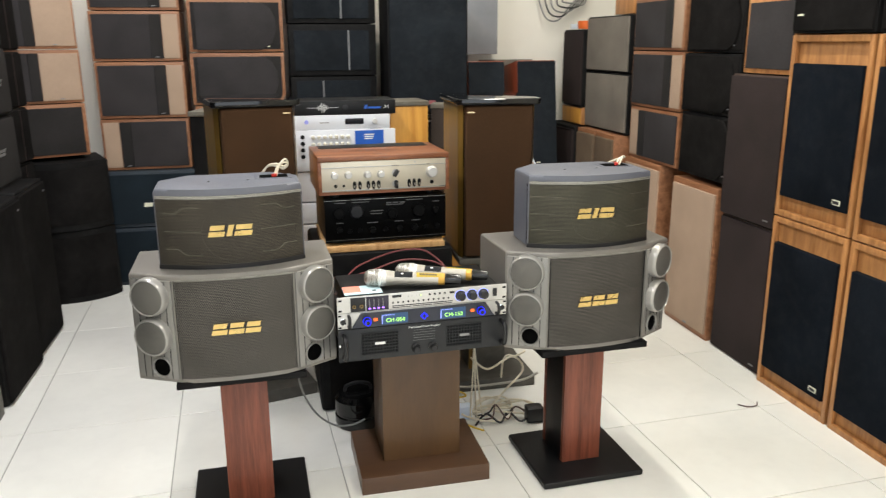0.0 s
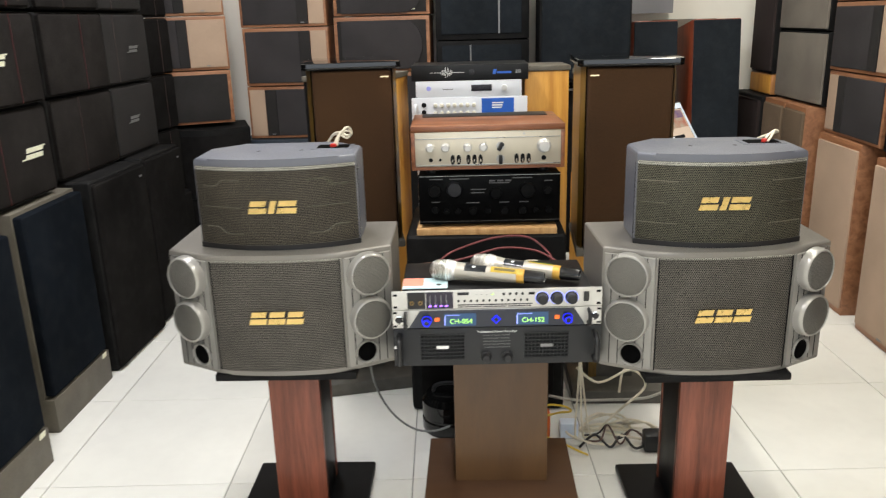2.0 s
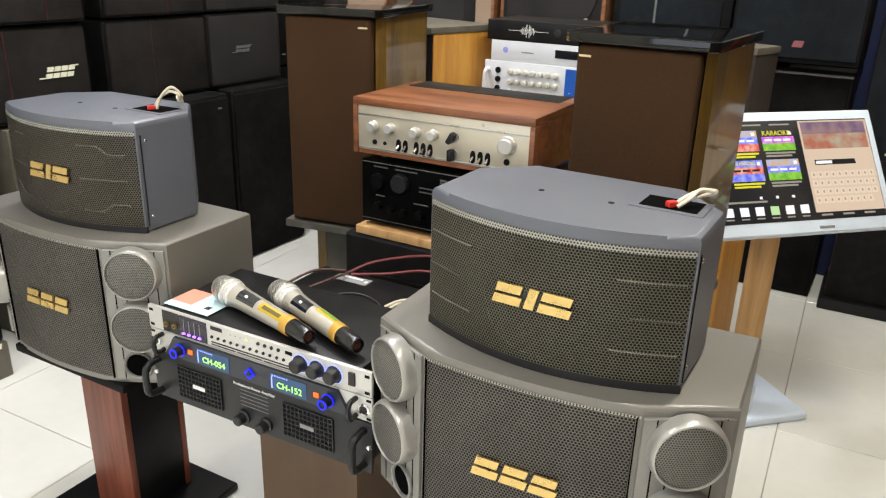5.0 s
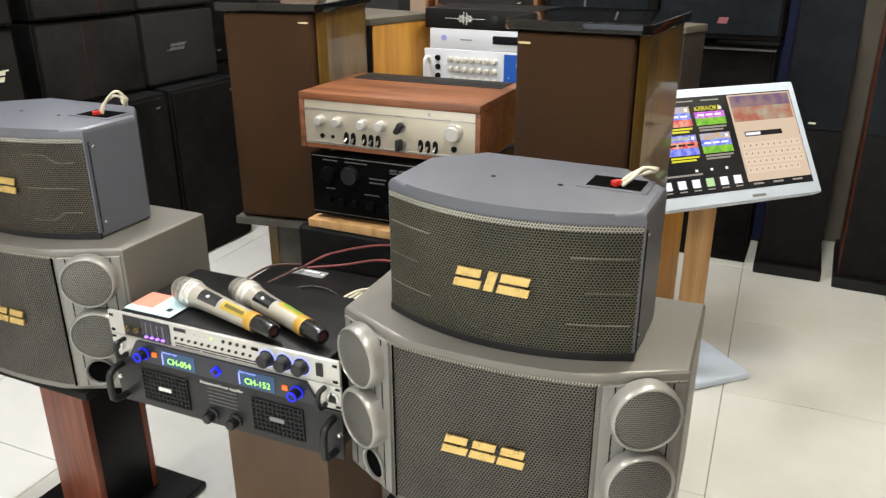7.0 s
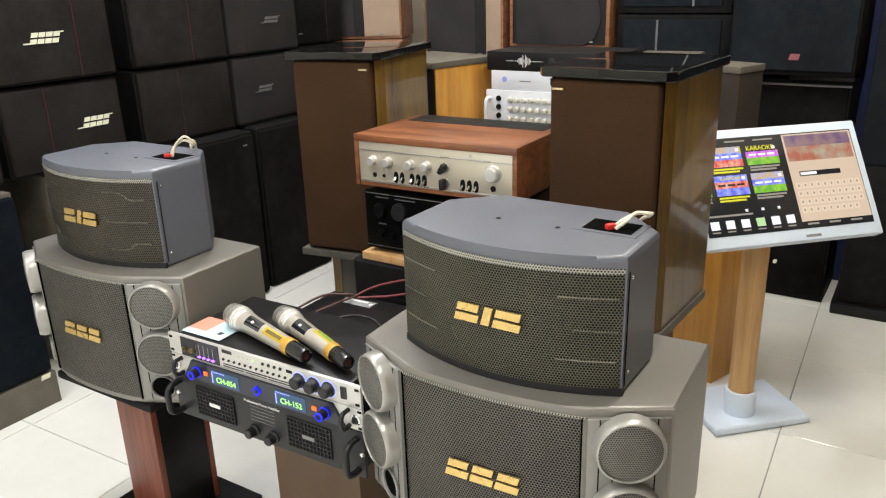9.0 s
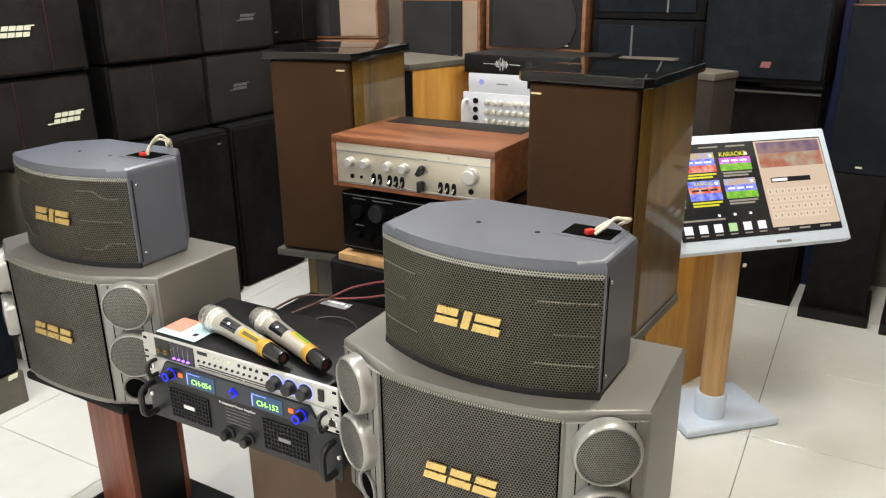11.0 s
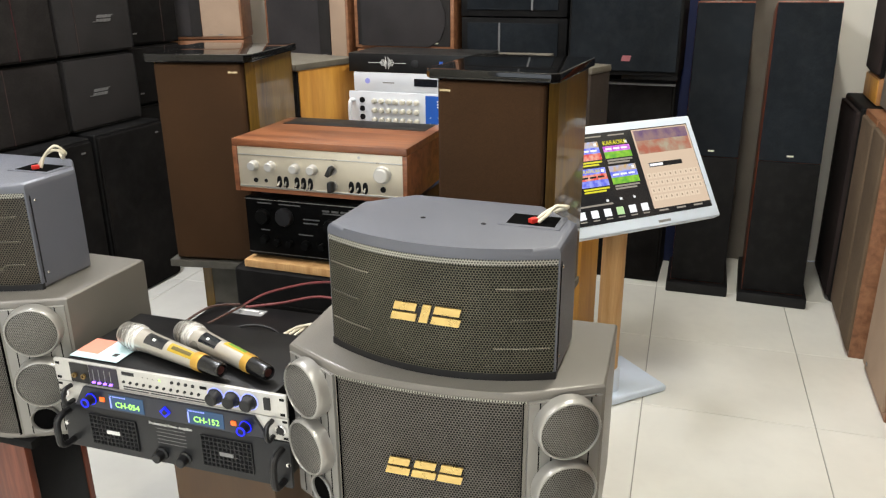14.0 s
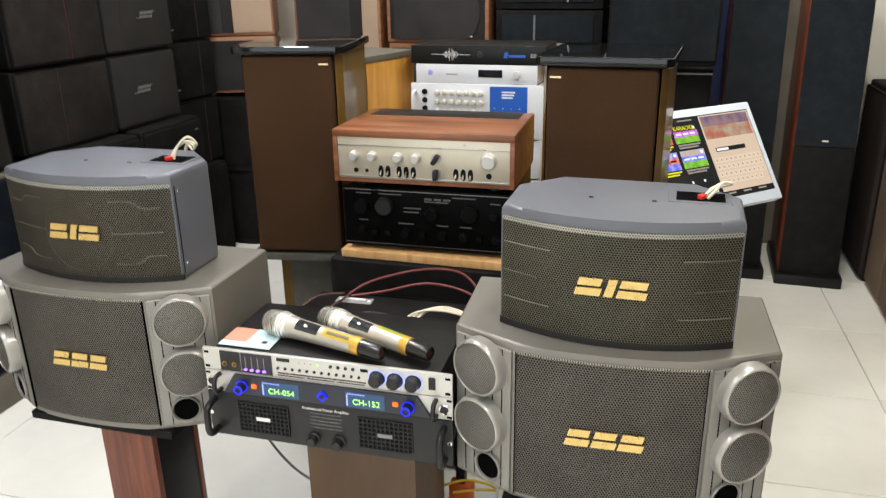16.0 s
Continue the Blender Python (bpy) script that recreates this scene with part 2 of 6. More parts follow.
white_metal = base_mat("white_enamel", (0.67, 0.69, 0.73), rough=0.35, vary=0.04, scale=10)
white_plastic = base_mat("white_plastic", (0.74, 0.83, 0.95), rough=0.33, vary=0.04, scale=9, dust=0.04)
cable_white = base_mat("white_cable", (0.7, 0.64, 0.5), rough=0.5, vary=0.12, scale=30)
cable_black = base_mat("black_cable", (0.012, 0.012, 0.012), rough=0.5, vary=0.2, scale=30)
cable_red = base_mat("dark_red_cable", (0.16, 0.03, 0.03), rough=0.45, vary=0.2, scale=30)
cable_yellow = base_mat("yellow_cable", (0.62, 0.42, 0.04), rough=0.45, vary=0.1, scale=30)
cable_brown = base_mat("brown_cable", (0.09, 0.045, 0.035), rough=0.45, vary=0.2, scale=30)
red_plastic = base_mat("red_plastic", (0.6, 0.03, 0.02), rough=0.4, vary=0.1, scale=30)
orange_plastic = base_mat("orange_plastic", (0.72, 0.14, 0.02), rough=0.4, vary=0.1, scale=30)
blue_paint = base_mat("blue_enamel", (0.02, 0.11, 0.5), rough=0.4, vary=0.06, scale=15)
blue_cloth = base_mat("blue_cloth", (0.008, 0.014, 0.06), rough=0.8, vary=0.2, scale=12)
yellow_label = base_mat("yellow_label", (0.5, 0.34, 0.02), rough=0.4, vary=0.06, scale=30)
paper_blue = base_mat("pale_blue_paper", (0.55, 0.74, 0.78), rough=0.6, vary=0.05, scale=20)
paper_red = base_mat("coral_paper", (0.75, 0.26, 0.18), rough=0.6, vary=0.07, scale=20)
paper_white = base_mat("white_print", (0.82, 0.82, 0.8), rough=0.5, vary=0.04, scale=30)
print_grey = base_mat("grey_print", (0.24, 0.24, 0.24), rough=0.5, vary=0.05, scale=30)
red_line = base_mat("red_piping", (0.06, 0.007, 0.008), rough=0.5, vary=0.2, scale=30)
dim_line = base_mat("brown_piping", (0.04, 0.02, 0.017), rough=0.5, vary=0.2, scale=30)
badge_white = base_mat("ivory_badge", (0.78, 0.77, 0.6), rough=0.35, vary=0.05, scale=40)
badge_dim = base_mat("pewter_badge", (0.2, 0.2, 0.2), rough=0.35, metal=0.4, vary=0.1, scale=40)
badge_red = base_mat("dull_red_badge", (0.28, 0.09, 0.1), rough=0.4, vary=0.1, scale=40)
dark_glass = base_mat("dark_display_glass", (0.01, 0.012, 0.016), rough=0.06, vary=0.05, coat=0.5)
walnut = wood_mat("walnut_veneer", (0.13, 0.043, 0.018), (0.31, 0.115, 0.048), rough=0.34, axis="X", stretch=12, coat=0.15)
mahogany = wood_mat("mahogany_laminate", (0.11, 0.027, 0.014), (0.26, 0.075, 0.04), rough=0.38, axis="Z", stretch=16, coat=0.1)
dark_brown = wood_mat("dark_brown_laminate", (0.078, 0.038, 0.014), (0.112, 0.057, 0.022), rough=0.4, axis="Z", stretch=5, scale=2.0, coat=0.1)
plinth_brown = wood_mat("brown_plinth_laminate", (0.07, 0.034, 0.017), (0.1, 0.05, 0.025), rough=0.38, axis="X", stretch=5, scale=2.0, coat=0.1)
gloss_walnut = wood_mat("lacquered_walnut", (0.06, 0.033, 0.006), (0.18, 0.105, 0.019), rough=0.36, axis="Z", stretch=6, scale=2.2, coat=0.26)
oak = wood_mat("golden_oak_veneer", (0.47, 0.205, 0.032), (0.64, 0.325, 0.06), rough=0.4, axis="Z", stretch=12)
lacquer = gloss_walnut.node_tree.nodes["Principled BSDF"]
lacquer.inputs["Specular IOR Level"].default_value = 0.22
lacquer.inputs["Coat Weight"].default_value = 0.4
lacquer.inputs["Coat Roughness"].default_value = 0.07
lacquer.inputs["Coat IOR"].default_value = 1.5
pine = wood_mat("light_wood", (0.5, 0.27, 0.1), (0.68, 0.42, 0.19), rough=0.45, axis="Z", stretch=14)
box_wood = wood_mat("brown_wood_veneer", (0.17, 0.068, 0.028), (0.33, 0.15, 0.072), rough=0.45, axis="X", stretch=12)
honey_wood = wood_mat("honey_wood_veneer", (0.25, 0.1, 0.03), (0.5, 0.24, 0.085), rough=0.4, axis="Z", stretch=10, scale=4)
red_wood = wood_mat("cherry_veneer", (0.17, 0.035, 0.014), (0.32, 0.072, 0.029), rough=0.3, axis="Z", stretch=12)
bik_mesh = mesh_mat("olive_perforated_grille", (0.13, 0.123, 0.09), (0.003, 0.003, 0.0025), pitch=0.0044, hole=0.385)
bik_brown_mesh = mesh_mat("brown_perforated_grille", (0.108, 0.094, 0.073), (0.004, 0.0035, 0.003), pitch=0.0044, hole=0.375)
bmb_mesh = mesh_mat("grey_perforated_grille", (0.14, 0.129, 0.113), (0.005, 0.0047, 0.0043), pitch=0.0048, hole=0.365)
tweet_mesh = mesh_mat("silver_perforated_cap", (0.215, 0.207, 0.187), (0.05, 0.048, 0.044), pitch=0.0036, hole=0.36)
vent_mat = base_mat("vent_black", (0.005, 0.005, 0.0055), rough=0.6, spec=0.15, vary=0.2, scale=30)
deep_black = base_mat("deep_black", (0.0025, 0.0025, 0.0025), rough=0.8, spec=0.02, vary=0.2, scale=30)
blue_glow = glow_mat("blue_led", (0.004, 0.012, 1.0), 0.95)
soft_blue_glow = glow_mat("pale_blue_led", (0.3, 0.36, 1.0), 0.9)
purple_glow = glow_mat("violet_led", (0.35, 0.15, 1.0), 2.0)
green_glow = glow_mat("green_digits", (0.42, 0.95, 0.16), 1.0)
lcd_glow = glow_mat("lcd_backlight", (0.022, 0.062, 0.14), 0.45)
orange_glow = glow_mat("orange_button", (1.0, 0.16, 0.02), 0.5)
tube_white = glow_mat("lamp_tube", (1.0, 0.98, 0.94), 6.0)

# ---------------------------------------------------------------- building helpers


def box(bm, x0, x1, y0, y1, z0, z1, bevel=0.0, seg=2):
    r = bmesh.ops.create_cube(bm, size=1.0)
    vs = r["verts"]
    for v in vs:
        v.co = Vector((x0 + (v.co.x + 0.5) * (x1 - x0), y0 + (v.co.y + 0.5) * (y1 - y0), z0 + (v.co.z + 0.5) * (z1 - z0)))
    if bevel > 0:
        es = list({e for v in vs for e in v.link_edges})
        bmesh.ops.bevel(bm, geom=es, offset=bevel, segments=seg, profile=0.6, affect="EDGES")


def prism(bm, pts, z0, z1, bevel=0.0, seg=2):
    """A plan outline (counter-clockwise) raised from z0 to z1."""
    lo = [bm.verts.new((x, y, z0)) for x, y in pts]
    hi = [bm.verts.new((x, y, z1)) for x, y in pts]
    n = len(pts)
    fs = [bm.faces.new(lo[::-1]), bm.faces.new(hi)]
    for i in range(n):
        fs.append(bm.faces.new((lo[i], lo[(i + 1) % n], hi[(i + 1) % n], hi[i])))
    if bevel > 0:
        es = list({e for f in fs[:2] for e in f.edges})
        bmesh.ops.bevel(bm, geom=es, offset=bevel, segments=seg, profile=0.6, affect="EDGES")


def lathe(bm, prof, m=Matrix(), seg=24):
    """A profile of (radius, height) turned round local z."""
    rings = []
    for r, h in prof:
        if r < 1e-6:
            rings.append([bm.verts.new(m @ Vector((0, 0, h)))])
        else:
            rings.append([bm.verts.new(m @ Vector((r * math.cos(2 * math.pi * i / seg), r * math.sin(2 * math.pi * i / seg), h))) for i in range(seg)])
    for a, b in zip(rings, rings[1:]):
        for i in range(seg):
            j = (i + 1) % seg
            if len(a) == 1 and len(b) == 1:
                continue
            if len(a) == 1:
                bm.faces.new((a[0], b[i], b[j]))
            elif len(b) == 1:
                bm.faces.new((a[i], a[j], b[0]))
            else:
                bm.faces.new((a[i], a[j], b[j], b[i]))


def tube(bm, pts, r, seg=8, steps=6):
    """A round cable through the points, smoothed."""
    P = [Vector(p) for p in pts]
    path = []
    for i in range(len(P) - 1):
        p0, p1, p2, p3 = P[max(i - 1, 0)], P[i], P[i + 1], P[min(i + 2, len(P) - 1)]
        for k in range(steps):
            t = k / steps
            path.append(0.5 * ((2 * p1) + (p2 - p0) * t + (2 * p0 - 5 * p1 + 4 * p2 - p3) * t * t + (3 * p1 - p0 - 3 * p2 + p3) * t ** 3))
    path.append(P[-1])
    rings = []
    up = Vector((0.12, 0.31, 0.94)).normalized()
    for i, p in enumerate(path):
        d = (path[min(i + 1, len(path) - 1)] - path[max(i - 1, 0)]).normalized()
        a = d.cross(up)
        if a.length < 0.05:
            a = d.cross(Vector((1, 0, 0)))
        a.normalize()
        b = d.cross(a).normalized()
        up = (b if b.dot(up) > 0 else -b)
        b = d.cross(a)
        rings.append([bm.verts.new(p + r * (math.cos(2 * math.pi * k / seg) * a + math.sin(2 * math.pi * k / seg) * b)) for k in range(seg)])
    for q, s in zip(rings, rings[1:]):
        for k in range(seg):
            bm.faces.new((q[k], q[(k + 1) % seg], s[(k + 1) % seg], s[k]))
    bm.faces.new(rings[0][::-1])
    bm.faces.new(rings[-1])


def finish(name, bm, material, smooth=True):
    bmesh.ops.recalc_face_normals(bm, faces=bm.faces)
    me = bpy.data.meshes.new(name)
    bm.to_mesh(me)
    bm.free()
    me.materials.append(material)
    if smooth:
        me.polygons.foreach_set("use_smooth", [True] * len(me.polygons))
        me.set_sharp_from_angle(angle=radians(32))
    return me


def part(name, bm, material, parent, label="", m=None):
    ob = new(name, finish(name, bm, material))
    ob.parent = parent
    if m is not None:
        ob.matrix_local = m
    if label:
        tagged(ob, label)
    return ob


def thing(name, m, label, category, group="", kind=""):
    ob = new(name)
    ob.empty_display_size = 0.05
    ob.matrix_world = m
    return tagged(ob, label, category, group, kind)


def solid(name, bm, material, label, category="", group="", kind="", m=None):
    ob = new(name, finish(name, bm, material))
    if m is not None:
        ob.matrix_world = m
    return tagged(ob, label, category, group, kind)


def bmbox(*a, **k):
    bm = bmesh.new()
    box(bm, *a, **k)
    return bm


def text_part(name, words, size, material, parent, m, depth=0.0004):
    cu = bpy.data.curves.new(name, "FONT")
    cu.body, cu.size, cu.extrude = words, size, depth
    cu.align_x, cu.align_y = "CENTER", "CENTER"
    tmp = bpy.data.objects.new(name, cu)
    scene.collection.objects.link(tmp)
    me = bpy.data.meshes.new_from_object(tmp.evaluated_get(bpy.context.evaluated_depsgraph_get()))
    bpy.data.objects.remove(tmp)
    me.materials.clear()
    me.materials.append(material)
    ob = new(name, me)
    ob.parent = parent
    ob.matrix_local = m
    return ob


def slanted(bm, x0, x1, z0, z1, y, d, lean=0.25):
    """A leaning bar on a front that faces local -y."""
    s = lean * (z1 - z0)
    lo = [(x0, z0), (x1, z0), (x1 + s, z1), (x0 + s, z1)]
    a = [bm.verts.new((x, y, z)) for x, z in lo]
    b = [bm.verts.new((x, y - d, z)) for x, z in lo]
    bm.faces.new(a)
    bm.faces.new(b[::-1])
    for i in range(4):
        bm.faces.new((a[i], b[i], b[(i + 1) % 4], a[(i + 1) % 4]))


def on_front(x, z, y=0.0):
    """Text that stands on a front facing local -y."""
    return pose(x, y, z, 90, 0, 0)

# ---------------------------------------------------------------- the room
X0, X1, Y0, Y1, H = -1.5, 2.42, -2.0, 4.78, 2.9
FZ = -0.02  # height of the floor
solid("floor", bmbox(X0, X1, Y0, Y1, FZ - 0.12, FZ - 0.004), grout_mat, "grout bed under the glazed white floor tiles", "floor", kind="structure")
floor = bpy.data.objects["floor"]
solid("wall_north", bmbox(X0 - 0.15, X1 + 0.15, Y1, Y1 + 0.15, FZ, H), wall_mat, "cream painted back wall of the shop", "wall", kind="structure")
solid("wall_west", bmbox(X0 - 0.15, X0, Y0, Y1, FZ, H), wall_mat, "cream painted side wall behind stacked speakers", "wall", kind="structure")
solid("wall_east", bmbox(X1, X1 + 0.15, Y0, Y1, FZ, H), wall_mat, "cream painted side wall behind wooden speakers", "wall", kind="structure")
bm = bmesh.new()
box(bm, X0 - 0.15, -0.95, Y0 - 0.15, Y0, FZ, H)
box(bm, 1.85, X1 + 0.15, Y0 - 0.15, Y0, FZ, H)
box(bm, -0.95, 1.85, Y0 - 0.15, Y0, 2.3, H)
box(bm, -0.95, 1.85, Y0 - 0.15, Y0, FZ, 0.4)
solid("wall_south", bm, wall_mat, "cream painted shop front wall with a wide opening", "wall", kind="structure")
solid("ceiling", bmbox(X0 - 0.15, X1 + 0.15, Y0 - 0.15, Y1 + 0.15, H, H + 0.1), ceil_mat, "plain white painted ceiling", "ceiling", kind="structure")


def ceiling_lamp(lx, ly):
    t = thing("ceiling_lamp", pose(lx, ly, H), "white fluorescent batten lamp on the ceiling", "ceiling lamp", "ceiling lamps")
    part("lamp_body", bmbox(-0.03, 0.03, -0.62, 0.62, -0.025, 0, bevel=0.006), white_metal, t)
    bm = bmesh.new()
    lathe(bm, [(0, -0.59), (0.011, -0.59), (0.011, 0.59), (0, 0.59)], pose(0, 0, -0.036) @ pose(0, 0, 0, 90, 0, 0), 12)
    part("lamp_tube", bm, tube_white, t)


for lx, ly, watts, tone in LAMPS:
    ceiling_lamp(lx, ly)

# ---------------------------------------------------------------- karaoke speakers on stands


def arc(half, sag, y0, n=10):
    """Front curve from the left to the right end; the middle stands sag further forward."""
    return [(-half + 2 * half * i / n, y0 - sag * (1 - (2 * i / n - 1) ** 2)) for i in range(n + 1)]


def curved_sheet(bm, half, sag, y0, z0, z1, thick, n=16):
    f = arc(half, sag, y0, n)
    prism(bm, f + [(x, y + thick) for x, y in reversed(f)], z0, z1, bevel=0.0015, seg=1)


def gold_mark(kind, parent, y, z, w, h):
    """Leaning gold plates, as a plain stand-in for a maker's mark."""
    mark = part("maker_mark", bmbox(-w * 0.4, w * 0.4, y, y + 0.001, z - h * 0.25, z + h * 0.25), black_plastic, parent, "gold maker's mark in leaning bars")
    d = 0.003

    def bar(x0, x1, z0, z1):
        bm = bmesh.new()
        shift = (z0 + 0.5) * h * 0.28 - 0.14 * h
        slanted(bm, (x0 - 0.5) * w + shift, (x1 - 0.5) * w + shift, z + z0 * h, z + z1 * h, y, d, 0.28)
        part("mark_bar", bm, gold, mark, "polished gold bar")

    def plate(x0, x1):
        bar(x0, x1, -0.5, -0.07)
        bar(x0, x1 - 0.035, 0.07, 0.5)

    if kind == "wide":
        for x0, x1 in ((0.02, 0.32), (0.35, 0.65), (0.68, 0.98)):
            plate(x0, x1)
    else:
        plate(0.02, 0.37)
        bar(0.42, 0.54, -0.5, 0.5)
        plate(0.59, 0.98)


def karaoke_speaker(m, label):
    """Large pewter speaker: bowed grille, two cut-off corners with tweeters and a port in each."""
    t = thing("karaoke_speaker", m, label, "speaker", "large karaoke speakers")
    f = arc(0.15, 0.014, 0.018)
    outline = f + [(0.26, 0.077), (0.26, 0.298), (-0.26, 0.298), (-0.26, 0.077)]
    bm = bmesh.new()
    prism(bm, outline, 0, 0.294, bevel=0.008, seg=3)
    part("cabinet", bm, bmb_shell, t)
    bm = bmesh.new()
    curved_sheet(bm, 0.146, 0.014, 0.0165, 0.012, 0.278, 0.006)
    part("front_grille", bm, bmb_mesh, t, "bowed grey perforated metal grille")
    bm = bmesh.new()
    fz = arc(0.152, 0.0145, 0.0162)
    prism(bm, fz + [(x, y + 0.004) for x, y in reversed(fz)], 0.2785, 0.2812)
    part("trim_line", bm, mesh_mat("bright_grille_edge", (0.42, 0.41, 0.36), (0.03, 0.03, 0.025), pitch=0.0042, hole=0.3), t, "bright folded grille edge")
    for s in (-1, 1):
        part("seam", bmbox(s * 0.148 - 0.0006, s * 0.148 + 0.0006, 0.0135, 0.018, 0.012, 0.28), deep_black, t, "dark seam beside the grille")
    bm = bmesh.new()
    tube(bm, [(0.112 * math.cos(a5), 0.0175 - 0.014 * (1 - (0.112 * math.cos(a5) / 0.146) ** 2), 0.146 + 0.112 * math.sin(a5)) for a5 in [math.pi * i / 18 for i in range(37)]], 0.0012, 6, 1)
    part("pressed_ring", bm, bmb_mesh, t)
    gold_mark("wide", t, 0.0015, 0.1465, 0.128, 0.03)
    for s in (-1, 1):
        ang = math.degrees(math.atan2(0.06, 0.108)) * s
        cm = pose(s * 0.204, 0.048, 0, 0, 0, ang)
        cheek = part("corner_panel", bmbox(-0.0575, 0.0575, -0.005, 0.004, 0.012, 0.281, bevel=0.002), bmb_cheek, t, "silver-grey ribbed corner panel", cm)
        for gx in (-0.04, -0.02, 0.0, 0.02, 0.04):
            part("groove", bmbox(gx - 0.0009, gx + 0.0009, -0.0056, -0.004, 0.014, 0.279), deep_black, cheek, "narrow dark groove")
        part("edge_line", bmbox(-0.0575, 0.0575, -0.0058, -0.004, 0.2795, 0.2815), silver_ring, cheek, "bright line along the upper edge")
        for tz in (0.238, 0.13):
            bm = bmesh.new()
            lathe(bm, [(0.0508, 0), (0.0505, 0.014), (0.0495, 0.02), (0.0475, 0.0235), (0.0455, 0.0245), (0.0445, 0.0225), (0.0445, 0.0)], pose(0, -0.004, tz, 90, 0, 0), 36)
            tw = part("tweeter_ring", bm, tweeter_silver, cheek)
            bm = bmesh.new()
            lathe(bm, [(0.0, 0.0275), (0.015, 0.027), (0.03, 0.0255), (0.04, 0.0235), (0.0447, 0.0215)], pose(0, -0.004, tz, 90, 0, 0), 36)
            part("tweeter_cap", bm, tweet_mesh, cheek)
        bm = bmesh.new()
        lathe(bm, [(0.029, 0), (0.029, 0.005), (0.027, 0.007), (0.0245, 0.005), (0.0235, 0.0)], pose(0.012 * -s, -0.004, 0.044, 90, 0, 0), 28)
        part("port_ring", bm, bmb_cheek, cheek)
        bm = bmesh.new()
        lathe(bm, [(0.0, 0.001), (0.0236, 0.0013)], pose(0.012 * -s, -0.0045, 0.044, 90, 0, 0), 28)
        part("port_opening", bm, deep_black, cheek, "black bass port opening")
    return t


